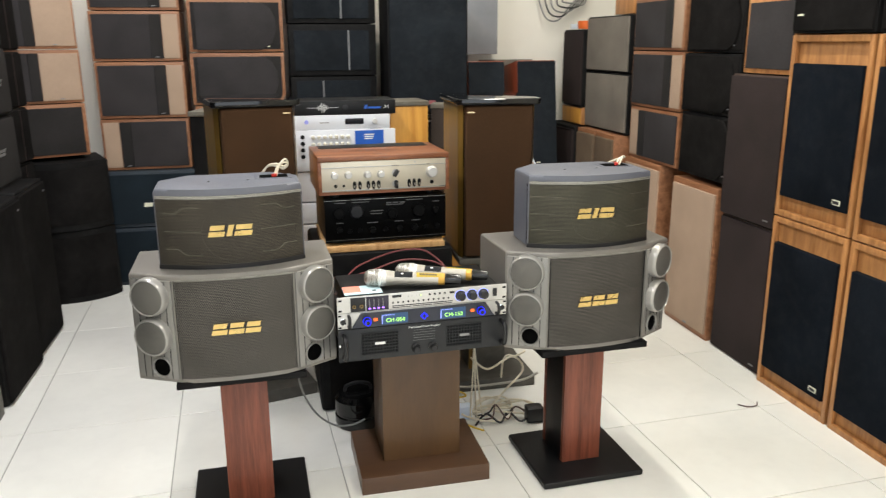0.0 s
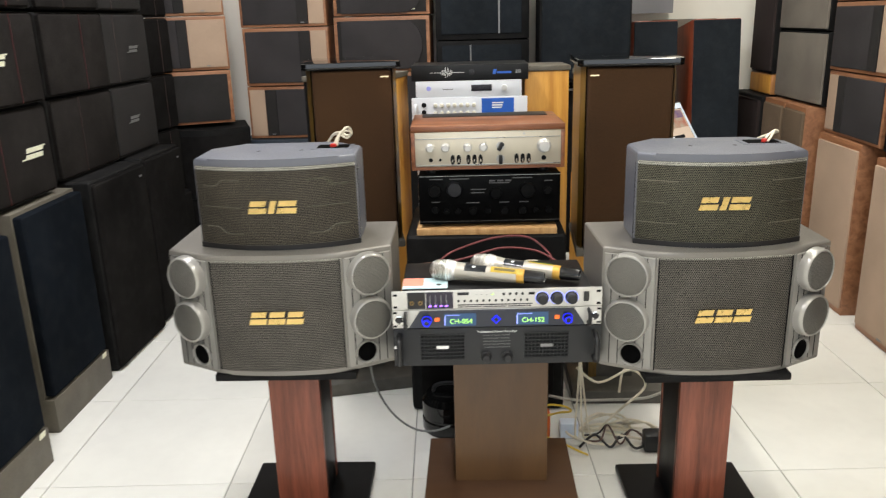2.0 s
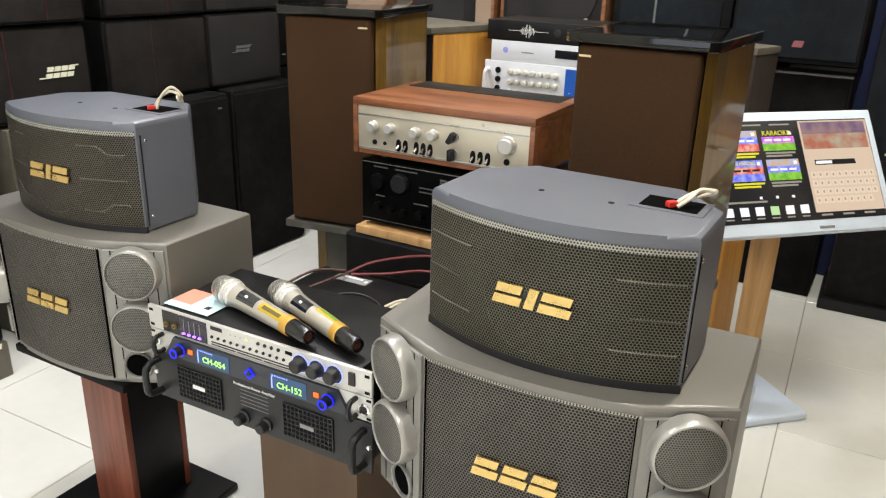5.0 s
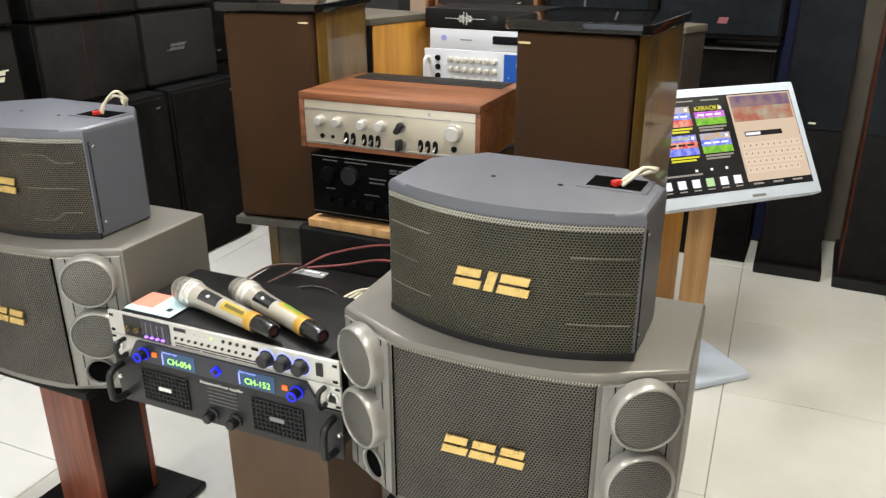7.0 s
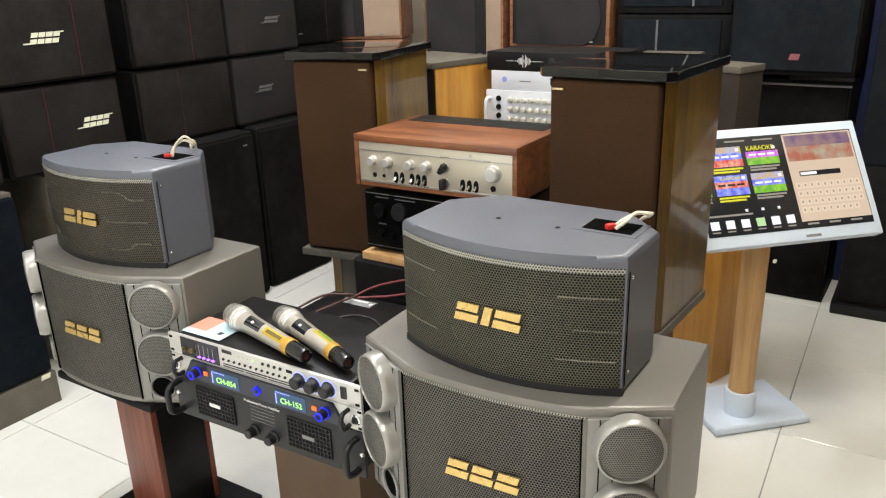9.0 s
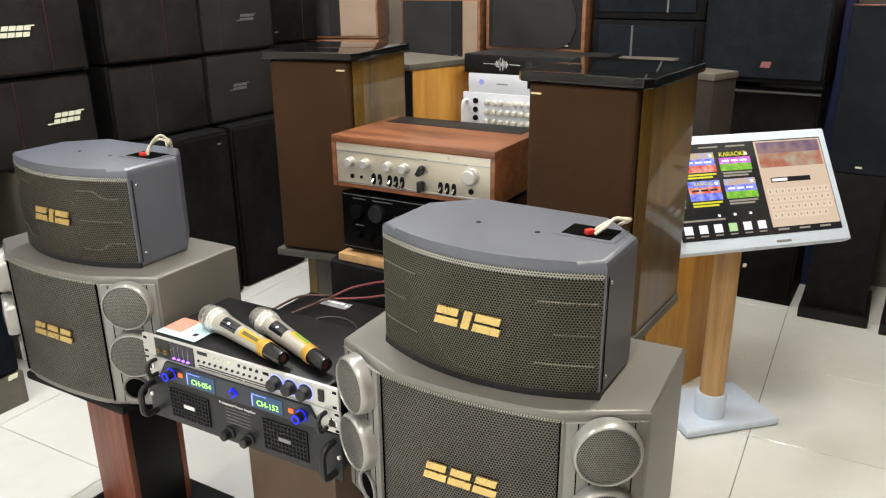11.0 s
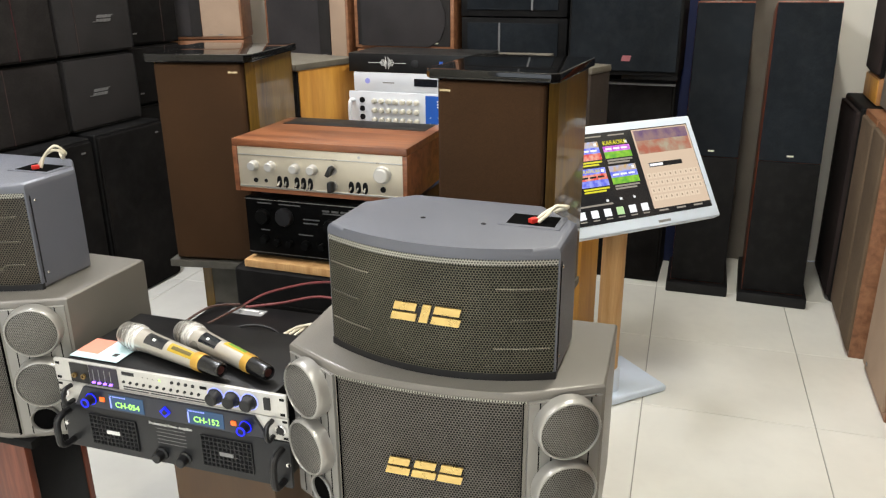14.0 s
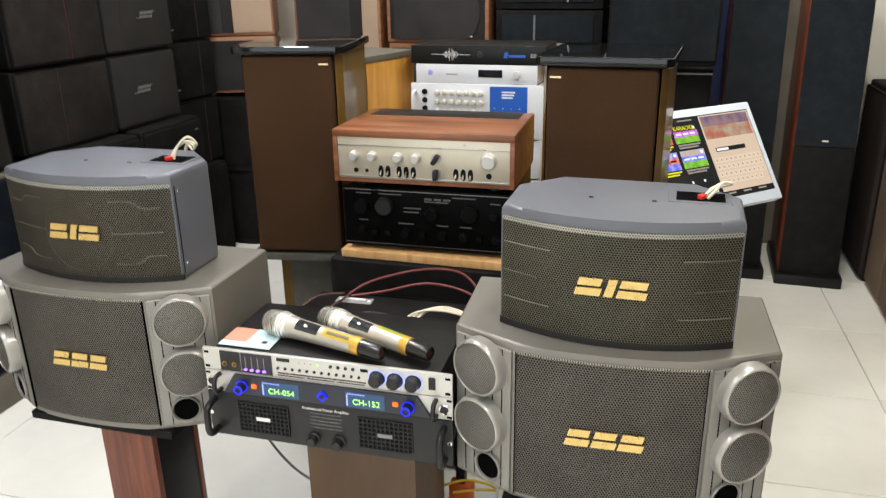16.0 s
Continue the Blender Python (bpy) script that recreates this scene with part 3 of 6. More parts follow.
def top_speaker(m, label, zigzag):
    """Smaller blue-grey speaker with a bowed olive grille and a wired terminal cup in its top."""
    t = thing("small_karaoke_speaker", m, label, "speaker", "small karaoke speakers")
    f = arc(0.186, 0.048, 0.036)
    outline = f + [(0.186, 0.165), (0.115, 0.238), (-0.115, 0.238), (-0.186, 0.165)]
    bm = bmesh.new()
    prism(bm, outline, 0, 0.21, bevel=0.012, seg=4)
    part("cabinet", bm, bik_shell, t)
    bm = bmesh.new()
    curved_sheet(bm, 0.1835, 0.0475, 0.033, 0.013, 0.184, 0.006, 20)
    part("front_grille", bm, bik_brown_mesh if zigzag else bik_mesh, t, "bowed brown perforated metal grille" if zigzag else "bowed olive perforated metal grille")
    bm = bmesh.new()
    fz = arc(0.1835, 0.0475, 0.0335, 20)
    prism(bm, fz + [(x, y + 0.004) for x, y in reversed(fz)], 0.1845, 0.193)
    part("grille_lip", bm, mesh_mat("bright_grille_edge", (0.42, 0.41, 0.36), (0.03, 0.03, 0.025), pitch=0.0042, hole=0.3), t)

    bm = bmesh.new()
    fz = arc(0.187, 0.0485, 0.0352, 20)
    prism(bm, fz + [(x, y + 0.006) for x, y in reversed(fz)], 0.0006, 0.0125)
    part("base_strip", bm, black_plastic, t, "black strip along the foot")
    rib_mesh = mesh_mat("raised_grille_rib", (0.135, 0.126, 0.095), (0.015, 0.015, 0.012), pitch=0.0038, hole=0.34)

    def fy(x):
        return 0.033 - 0.0475 * (1 - (x / 0.1835) ** 2) - 0.0005

    for s in (-1, 1):
        part("side_groove", bmbox(s * 0.1862 - 0.0008, s * 0.1862 + 0.0008, 0.043, 0.0455, 0.012, 0.186), black_plastic if zigzag else deep_black, t, "dark groove where the grille meets the shell")
        for k, z in enumerate((0.148, 0.1, 0.053)):
            bm = bmesh.new()
            if zigzag:
                dz = (0.014, 0.0, -0.014)[k]
                xs = (0.165, 0.135, 0.115, 0.075)
                zs = (z, z, z + dz, z + dz)
            else:
                xs = (0.178, 0.15, 0.13, 0.1 if k != 1 else 0.122)
                zs = (z, z, z, z)
            tube(bm, [(s * x, fy(x) + 0.0012, zz) for x, zz in zip(xs, zs)], 0.0026, 6, 3)
            part("grille_rib", bm, rib_mesh, t)
    bm = bmesh.new()
    tube(bm, [(0.074 * math.cos(a5), fy(0.074 * math.cos(a5)) + 0.0012, 0.097 + 0.074 * math.sin(a5)) for a5 in [math.pi * i / 18 for i in range(37)]], 0.0013, 6, 1)
    part("pressed_ring", bm, bik_brown_mesh if zigzag else bik_mesh, t)
    gold_mark("narrow", t, -0.0145, 0.1025, 0.113, 0.029)
    cup = part("terminal_cup", bmbox(0.07, 0.168, 0.112, 0.178, 0.2095, 0.2115, bevel=0.0009, seg=1), bik_shell, t)
    part("cup_floor", bmbox(0.082, 0.158, 0.12, 0.172, 0.2112, 0.212), deep_black, cup, "dark recess of the terminal cup")
    part("red_terminal", bmbox(-0.005, 0.005, -0.007, 0.007, 0, 0.008, bevel=0.002), red_plastic, t, "red plastic wire terminal", pose(0.122, 0.132, 0.212, 0, 0, -35))
    for k in range(2):
        bm = bmesh.new()
        o = 0.006 * k
        if zigzag:
            pts = [(0.122 + o, 0.14, 0.213), (0.13 + o, 0.147, 0.232 + o), (0.148 + o, 0.157, 0.246 + o * 1.5), (0.162, 0.166 + o, 0.24), (0.15, 0.176 + o, 0.226 + o), (0.13, 0.192, 0.232 + o), (0.105, 0.225, 0.224), (0.08 + o, 0.243, 0.17), (0.075 + o, 0.243, 0.01)]
        else:
            pts = [(0.124 + o, 0.138 - o, 0.213), (0.136 + o, 0.15 - o, 0.224), (0.152, 0.162 - o, 0.232 + o * 0.4), (0.166, 0.176 - o, 0.23), (0.16, 0.196 - o, 0.222), (0.13, 0.234, 0.196), (0.1, 0.244, 0.14), (0.095 + o, 0.244, 0.01)]
        tube(bm, pts, 0.0028, 7, 6)
        part("speaker_wire", bm, cable_white, t, "white twin speaker wire")
    for hx in (-0.052, 0.049):
        bm = bmesh.new()
        lathe(bm, [(0.0, 0.2105), (0.004, 0.2106), (0.0045, 0.21)], pose(hx, 0.108, 0), 12)
        part("screw_hole", bm, vent_mat, t)
    for vz in (0.03, 0.175):
        bm = bmesh.new()
        lathe(bm, [(0.003, 0), (0.002, 0.0015), (0, 0.0018)], pose(0.1865, 0.055, vz, 0, 90, 0), 10)
        part("side_screw", bm, chrome, t)
    return t


def speaker_stand(m, h, label):
    t = thing("speaker_stand", m, label, "speaker stand", "speaker stands")
    part("base_plate", bmbox(-0.163, 0.163, -0.165, 0.155, 0, 0.02, bevel=0.007, seg=3), black_paint, t)
    part("front_board", bmbox(-0.063, 0.063, -0.062, -0.045, 0.02, h - 0.018, bevel=0.002), mahogany, t, "mahogany veneer front board")
    part("rear_board", bmbox(-0.063, 0.063, 0.085, 0.1, 0.02, h - 0.018, bevel=0.002), mahogany, t, "mahogany veneer rear board")
    for s in (-1, 1):
        part("side_board", bmbox(s * 0.055 - 0.006, s * 0.055 + 0.006, -0.0445, 0.0845, 0.02, h - 0.018, bevel=0.001), black_paint, t)
    part("top_plate", bmbox(-0.168, 0.168, -0.13, 0.15, h - 0.018, h, bevel=0.004), black_vinyl, t)


speaker_stand(pose(-0.01, 2.053, FZ, 0, 0, 1), 0.413 - FZ, "mahogany and black speaker stand on the tiles")
speaker_stand(pose(0.993, 2.045, FZ, 0, 0, 2), 0.4065 - FZ, "mahogany and black speaker stand beside a power adapter")
karaoke_speaker(pose(-0.01, 1.909, 0.413, 0, 0, 1.3), "pewter-grey karaoke speaker with perforated front, lying on its stand")
karaoke_speaker(pose(0.998, 1.9105, 0.4065, 0, 0, 3), "pewter-grey karaoke speaker with gold mark, on its stand")
top_speaker(pose(-0.009, 1.969, 0.707, 0, 0, 1.6), "blue-grey speaker with wavy-ribbed grille on a larger speaker", True)
top_speaker(pose(0.992, 1.959, 0.7005, 0, 0, -0.5), "blue-grey speaker with straight-ribbed grille on a larger speaker", False)

# ---------------------------------------------------------------- pedestal with rack devices
ped = thing("pedestal", pose(0.5, 2.17, FZ), "dark brown laminate pedestal under the amplifiers", "pedestal")
part("base_plinth", bmbox(-0.195, 0.195, -0.197, 0.105, 0, 0.055, bevel=0.003), plinth_brown, ped)
part("column", bmbox(-0.116, 0.122, -0.112, 0.085, 0.055, 0.443, bevel=0.002), dark_brown, ped)

FX, FY, TURN = 0.4915, 1.9475, 1.94
amp = thing("power_amplifier", pose(FX, FY, 0.423, 0, 0, TURN), "black rack power amplifier on the pedestal", "amplifier")
part("housing", bmbox(-0.222, 0.222, 0.004, 0.5, 0.002, 0.093, bevel=0.002), black_paint, amp)
fp = part("front_panel", bmbox(-0.241, 0.241, -0.004, 0.003, 0.001, 0.095, bevel=0.002), grey_panel, amp, "anthracite front panel")
for s in (-1, 1):
    cx = 0.121 * s - 0.006
    vent = part("vent", bmbox(cx - 0.052, cx + 0.052, -0.0052, -0.0035, 0.018, 0.08), vent_mat, amp, "black ventilation grid")
    for i in range(13):
        gx = cx - 0.051 + 0.102 * i / 12
        part("grid_bar", bmbox(gx - 0.0009, gx + 0.0009, -0.0075, -0.005, 0.018, 0.08), grey_panel, vent)
    for i in range(8):
        gz = 0.018 + 0.062 * i / 7
        part("grid_bar", bmbox(cx - 0.052, cx + 0.052, -0.0078, -0.0052, gz - 0.0009, gz + 0.0009), grey_panel, vent)
    part("name_plate", bmbox(cx - 0.014, cx + 0.014, -0.0092, -0.0075, 0.0455, 0.0525), paper_white if s < 0 else print_grey, vent, "small pale name bar")
    bm = bmesh.new()
    hx = s * 0.226
    tube(bm, [(hx, -0.003, 0.016), (hx, -0.025, 0.017), (hx, -0.037, 0.026), (hx, -0.039, 0.048), (hx, -0.037, 0.07), (hx, -0.025, 0.079), (hx, -0.003, 0.08)], 0.0065, 10, 5)
    part("handle", bm, black_plastic, amp, "chunky black carrying handle")
    bm = bmesh.new()
    lathe(bm, [(0, 0.003), (0.004, 0.0025), (0.005, 0)], pose(s * 0.236, -0.004, 0.05, 90, 0, 0), 12)
    part("rack_screw", bm, chrome, amp)
text_part("panel_text", "Professional Power Amplifier", 0.0078, paper_white, amp, on_front(0.0, 0.0845, -0.0046))
for i in range(5):
    part("scale_line", bmbox(-0.032, 0.03, -0.0046, -0.0036, 0.045 + i * 0.0075, 0.0456 + i * 0.0075), print_grey, amp)
for kx in (-0.026, 0.024):
    bm = bmesh.new()
    lathe(bm, [(0.0135, 0), (0.0135, 0.004), (0.0105, 0.006), (0.0095, 0.02), (0.007, 0.022), (0, 0.022)], pose(kx, -0.004, 0.022, 90, 0, 0), 24)
    part("gain_knob", bm, black_plastic, amp)
lab = part("warning_label", bmbox(-0.165, -0.075, 0.448, 0.48, 0.093, 0.0936), print_grey, amp, "grey warning label")
part("label_band", bmbox(-0.145, -0.095, 0.468, 0.475, 0.0936, 0.0939), paper_white, lab)
for lx in (-0.158, -0.087):
    part("label_sign", bmbox(lx, lx + 0.007, 0.46, 0.47, 0.0936, 0.0939), paper_white, lab)

rec = thing("wireless_receiver", pose(FX, FY, 0.519, 0, 0, TURN), "black and silver wireless microphone receiver, switched on", "receiver")
part("housing", bmbox(-0.215, 0.215, 0.004, 0.2, 0.002, 0.044, bevel=0.002), black_paint, rec)
part("ear_panel", bmbox(-0.241, 0.241, -0.003, 0.003, 0.001, 0.045, bevel=0.0015), silver_face, rec, "silver rack panel")
bm = bmesh.new()
pts = [(-0.203, 0.003), (0.203, 0.003), (0.178, 0.043), (-0.178, 0.043)]
a = [bm.verts.new((x, -0.003, z)) for x, z in pts]
b = [bm.verts.new((x, -0.009, z)) for x, z in pts]
bm.faces.new(a), bm.faces.new(b[::-1])
for i in range(4):
    bm.faces.new((a[i], b[i], b[(i + 1) % 4], a[(i + 1) % 4]))
part("centre_panel", bm, base_mat("blue_black_panel", (0.02, 0.023, 0.035), rough=0.3, vary=0.1), rec, "blue-black tapered centre panel")
for s in (-1, 1):
    bm = bmesh.new()
    lathe(bm, [(0.0115, 0), (0.0115, 0.002), (0.009, 0.004), (0.009, 0.017), (0, 0.017)], pose(s * 0.166 - 0.004 * s, -0.009, 0.0215, 90, 0, 0), 24)
    part("volume_knob", bm, black_plastic, rec)
    for rr, dd in ((0.0118, 0.0019), (0.0088, 0.0176)):
        bm = bmesh.new()
        lathe(bm, [(rr - 0.0028, dd + 0.0012), (rr, dd + 0.0012), (rr, dd)], pose(s * 0.162, -0.009, 0.0215, 90, 0, 0), 24)
        part("knob_glow", bm, blue_glow, rec, "glowing blue knob ring")
    part("sync_button", bmbox(s * 0.138 - 0.0055, s * 0.138 + 0.0055, -0.0115, -0.0088, 0.019, 0.028, bevel=0.0015), orange_glow, rec, "small orange button")
    dx = 0.083 * s - 0.002
    disp = part("display", bmbox(dx - 0.037, dx + 0.037, -0.0102, -0.0088, 0.007, 0.037), lcd_glow, rec, "lit blue-black channel display")
    text_part("channel_digits", "CH-054" if s < 0 else "CH-152", 0.0162, green_glow, disp, on_front(dx + 0.002, 0.0175, -0.0106))
    bm = bmesh.new()
    for i in range(7):
        box(bm, dx - 0.034 + i * 0.005, dx - 0.031 + i * 0.005, -0.0106, -0.0102, 0.0325, 0.0345)
    box(bm, dx - 0.036, dx - 0.0335, -0.0106, -0.0102, 0.009, 0.031)
    part("signal_bars", bm, soft_blue_glow, disp)
    bm = bmesh.new()
    hx = s * 0.211
    tube(bm, [(hx, -0.003, 0.007), (hx, -0.02, 0.008), (hx, -0.026, 0.0225), (hx, -0.02, 0.037), (hx, -0.003, 0.038)], 0.0045, 8, 5)
    part("handle", bm, black_plastic, rec)
    bm = bmesh.new()
    lathe(bm, [(0.0105, 0), (0.0105, 0.003), (0.0075, 0.004), (0.0075, 0.002)], pose(s * 0.227, -0.003, 0.0225, 90, 0, 0), 20)
    part("ear_socket_ring", bm, chrome, rec)
    bm = bmesh.new()
    lathe(bm, [(0, 0.0025), (0.0075, 0.0022)], pose(s * 0.227, -0.003, 0.0225, 90, 0, 0), 20)
    part("ear_socket", bm, black_plastic, rec)
    for z in (0.006, 0.039):
        part("rack_slot", bmbox(s * 0.235 - 0.0045, s * 0.235 + 0.0045, -0.0036, -0.0028, z - 0.0022, z + 0.0022), vent_mat, rec)
bm = bmesh.new()
lathe(bm, [(0.011, 0), (0.011, 0.003), (0.0, 0.003)], pose(-0.002, -0.009, 0.0215, 90, 0, 0), 4)
part("power_button", bm, blue_glow, rec, "glowing blue diamond power button")
bm = bmesh.new()
lathe(bm, [(0.0065, 0.0025), (0.0065, 0.0045), (0.0, 0.0045)], pose(-0.002, -0.009, 0.0215, 90, 0, 0), 4)
part("button_face", bm, black_plastic, rec)

mix = thing("karaoke_mixer", pose(FX, FY, 0.5645, 0, 0, TURN), "silver-fronted karaoke mixer stacked on the receiver", "mixer")
part("housing", bmbox(-0.218, 0.218, 0.004, 0.215, 0.002, 0.044, bevel=0.002), black_paint, mix, "black metal housing")
part("front_panel", bmbox(-0.241, 0.241, -0.004, 0.003, 0.001, 0.0455, bevel=0.0015), silver_face, mix, "brushed silver front panel")
part("jack_panel", bmbox(-0.205, -0.164, -0.0052, -0.0036, 0.003, 0.043), black_plastic, mix)
part("slider_panel", bmbox(-0.162, -0.1, -0.0054, -0.0036, 0.003, 0.043), base_mat("violet_black_panel", (0.02, 0.016, 0.03), rough=0.25), mix)
for kx in (-0.195, -0.175):
    bm = bmesh.new()
    lathe(bm, [(0.005, 0), (0.005, 0.004), (0.0028, 0.004), (0.0028, 0.001)], pose(kx, -0.005, 0.018, 90, 0, 0), 16)
    part("microphone_jack", bm, base_mat("worn_brass", (0.3, 0.2, 0.08), rough=0.4, metal=0.7), mix)
for i in range(4):
    sx = -0.153 + i * 0.0125
    part("slider_slot", bmbox(sx - 0.0006, sx + 0.0006, -0.0058, -0.0052, 0.011, 0.036), print_grey, mix)
    part("slider_cap", bmbox(sx - 0.003, sx + 0.003, -0.009, -0.0054, 0.0085, 0.0115), purple_glow, mix, "glowing violet slider cap")
part("maker_bar", bmbox(-0.09, -0.064, -0.0047, -0.0038, 0.034, 0.041), grey_panel, mix, "dark maker's name bar")
for i in range(12):
    bx = -0.088 + i * 0.0143
    bm = bmesh.new()
    lathe(bm, [(0.0028, 0), (0.0025, 0.0025), (0, 0.0028)], pose(bx, -0.004, 0.02, 90, 0, 0), 10)
    part("push_button", bm, black_plastic, mix)
for i in range(4):
    bx = 0.016 + i * 0.0143
    bm = bmesh.new()
    lathe(bm, [(0.0034, 0), (0.003, 0.002), (0, 0.0022)], pose(bx, -0.004, 0.035, 90, 0, 0), 10)
    part("mode_button", bm, grey_panel, mix)
part("status_led", bmbox(-0.012, -0.008, -0.0048, -0.0038, 0.0335, 0.0365), green_glow, mix, "tiny green indicator light")
for i in range(4):
    part("indicator", bmbox(-0.046 + i * 0.011, -0.0445 + i * 0.011, -0.0046, -0.0038, 0.0343, 0.0358), grey_panel, mix)
for i in range(3):
    part("legend_strip", bmbox(-0.09 + i * 0.058, -0.036 + i * 0.058, -0.0046, -0.0038, 0.0045, 0.0065), grey_panel, mix)
part("usb_port", bmbox(0.073, 0.087, -0.0046, -0.0037, 0.032, 0.038), vent_mat, mix)
part("tape_lines", bmbox(-0.09, 0.082, -0.0045, -0.0037, 0.009, 0.0115), grey_panel, mix)
for kx in (0.104, 0.1375, 0.171):
    bm = bmesh.new()
    lathe(bm, [(0.0148, 0), (0.0148, 0.002), (0.0125, 0.0035), (0.0115, 0.017), (0.009, 0.019), (0, 0.019)], pose(kx, -0.004, 0.0235, 90, 0, 0), 28)
    k = part("dial_knob", bm, black_plastic, mix)
    bm = bmesh.new()
    lathe(bm, [(0.0148, 0.0), (0.0163, 0.0), (0.0163, 0.001), (0.0148, 0.001)], pose(kx, -0.0042, 0.0235, 90, 0, 0), 28)
    part("knob_halo", bm, soft_blue_glow, mix, "pale blue glowing knob ring")
part("rocker_switch", bmbox(0.199, 0.211, -0.0075, -0.0038, 0.014, 0.037, bevel=0.001), black_plastic, mix)
for s in (-1, 1):
    for z in (0.008, 0.037):
        part("rack_slot", bmbox(s * 0.233 - 0.0045, s * 0.233 + 0.0045, -0.0046, -0.0038, z - 0.0025, z + 0.0025), vent_mat, mix)
sheet = thing("instruction_card", pose(FX, FY, 0.6105, 0, 0, TURN), "pale blue and coral printed card on the mixer", "card")
part("card_sheet", bmbox(-0.217, -0.112, 0.012, 0.085, 0, 0.0012), paper_blue, sheet)
part("coral_field", bmbox(-0.2165, -0.168, 0.03, 0.0845, 0.0012, 0.0015), paper_red, sheet)
part("dark_dot", bmbox(-0.138, -0.127, 0.03, 0.041, 0.0012, 0.0016), grey_panel, sheet)


def microphone(name, head, tail, z, label, sticker=True):
    h, t = Vector((*head, z)), Vector((*tail, z - 0.006))
    L = (t - h).length
    ob = thing(name, Matrix.Translation(h) @ (t - h).to_track_quat("Z", "Y").to_matrix().to_4x4() @ Matrix.Diagonal((0.9, 0.9, 1, 1)), label, "microphone", "handheld microphones")
    mesh = mesh_mat("silver_ball_mesh", (0.58, 0.56, 0.5), (0.07, 0.066, 0.06), pitch=0.0034, hole=0.34, rough=0.3, metal=0.7)
    bm = bmesh.new()
    lathe(bm, [(0, -0.002), (0.012, -0.0005), (0.0205, 0.005), (0.0255, 0.014), (0.0275, 0.026), (0.0275, 0.04)], seg=28)
    part("mesh_head", bm, mesh, ob, "silver wire mesh head")
    bm = bmesh.new()
    lathe(bm, [(0.0275, 0.04), (0.029, 0.041), (0.029, 0.045), (0.027, 0.0465), (0.028, 0.048), (0.028, 0.052), (0.026, 0.0535), (0.0265, 0.055), (0.026, 0.059), (0.0245, 0.062)], seg=28)
    part("collar", bm, base_mat("satin_collar", (0.8, 0.79, 0.76), rough=0.25, metal=0.6, vary=0.05), ob, "ringed silver collar")
    for zz in (0.012, 0.03):
        rr = 0.0248 if zz < 0.02 else 0.0278
        bm = bmesh.new()
        lathe(bm, [(rr - 0.0012, zz - 0.0012), (rr + 0.0004, zz - 0.0004), (rr + 0.0006, zz + 0.0006), (rr - 0.0008, zz + 0.0014)], seg=28)
        part("head_rib", bm, silver_ring, ob)
    bm = bmesh.new()
    lathe(bm, [(0.0, L - 0.0035), (0.0085, L - 0.0032)], seg=20)
    part("tail_socket", bm, base_mat("dull_red_plastic", (0.05, 0.012, 0.01), rough=0.5), ob, "dark recessed tail socket")
    bm = bmesh.new()
    lathe(bm, [(0.0245, 0.062), (0.0222, 0.085), (0.0192, L * 0.62), (0.0178, L * 0.8)], seg=28)
    part("body_tube", bm, base_mat("champagne_lacquer", (0.5, 0.47, 0.41), rough=0.28, metal=0.45, vary=0.05), ob, "champagne silver body")
    bm = bmesh.new()
    lathe(bm, [(0.0186, L * 0.765), (0.0192, L * 0.772), (0.0187, L * 0.825), (0.0175, L * 0.83)], seg=28)
    part("gold_band", bm, base_mat("amber_ring", (0.58, 0.33, 0.06), rough=0.35, metal=0.4, vary=0.1), ob, "dull amber ring")
    bm = bmesh.new()
    lathe(bm, [(0.0174, L * 0.825), (0.0166, L * 0.89), (0.0155, L - 0.006), (0.0142, L - 0.001), (0.012, L), (0.011, L - 0.004), (0, L - 0.004)], seg=28)
    part("tail_cap", bm, base_mat("black_tail_plastic", (0.006, 0.006, 0.0065), rough=0.2, vary=0.1), ob, "black plastic tail cap")
    up = ob.matrix_world.to_3x3().inverted() @ Vector((0.25, -0.55, 0.8)).normalized()
    ang = math.atan2(up.y, up.x)

    def patch(nm, z0, z1, r0, r1, half, mat, lbl):
        bm = bmesh.new()
        rows = []
        for zz, rr in ((z0, r0), (z1, r1)):
            rows.append([bm.verts.new((rr * math.cos(ang + a2), rr * math.sin(ang + a2), zz)) for a2 in [half * (i / 4 - 1) for i in range(9)]])
        for i in range(8):
            bm.faces.new((rows[0][i], rows[0][i + 1], rows[1][i + 1], rows[1][i]))
        part(nm, bm, mat, ob, lbl)

    patch("display_window", 0.085, L * 0.5, 0.0229, 0.0208, 0.6, dark_glass, "dark display window")
    patch("display_icon", 0.085 + (L * 0.5 - 0.085) * 0.35, 0.085 + (L * 0.5 - 0.085) * 0.5, 0.0224, 0.022, 0.12, paper_white, "small white mark")
    turn = 0.0 if sticker else -0.75
    ang += turn
    patch("yellow_sticker", L * 0.54, L * 0.78, 0.0206, 0.0186, 0.48, yellow_label, "yellow printed sticker")
    ink = base_mat("olive_print", (0.12, 0.09, 0.02), rough=0.4) if sticker else base_mat("green_print", (0.16, 0.34, 0.05), rough=0.4)
    patch("sticker_print", L * 0.57, L * 0.75, 0.0209, 0.0193, 0.2, ink, "printed line")
    return ob


microphone("microphone", (0.338, 2.026), (0.602, 1.964), 0.6355, "champagne silver wireless microphone lying on the mixer")
microphone("microphone", (0.435, 2.07), (0.685, 1.982), 0.6355, "champagne silver wireless microphone beside the other one", False)

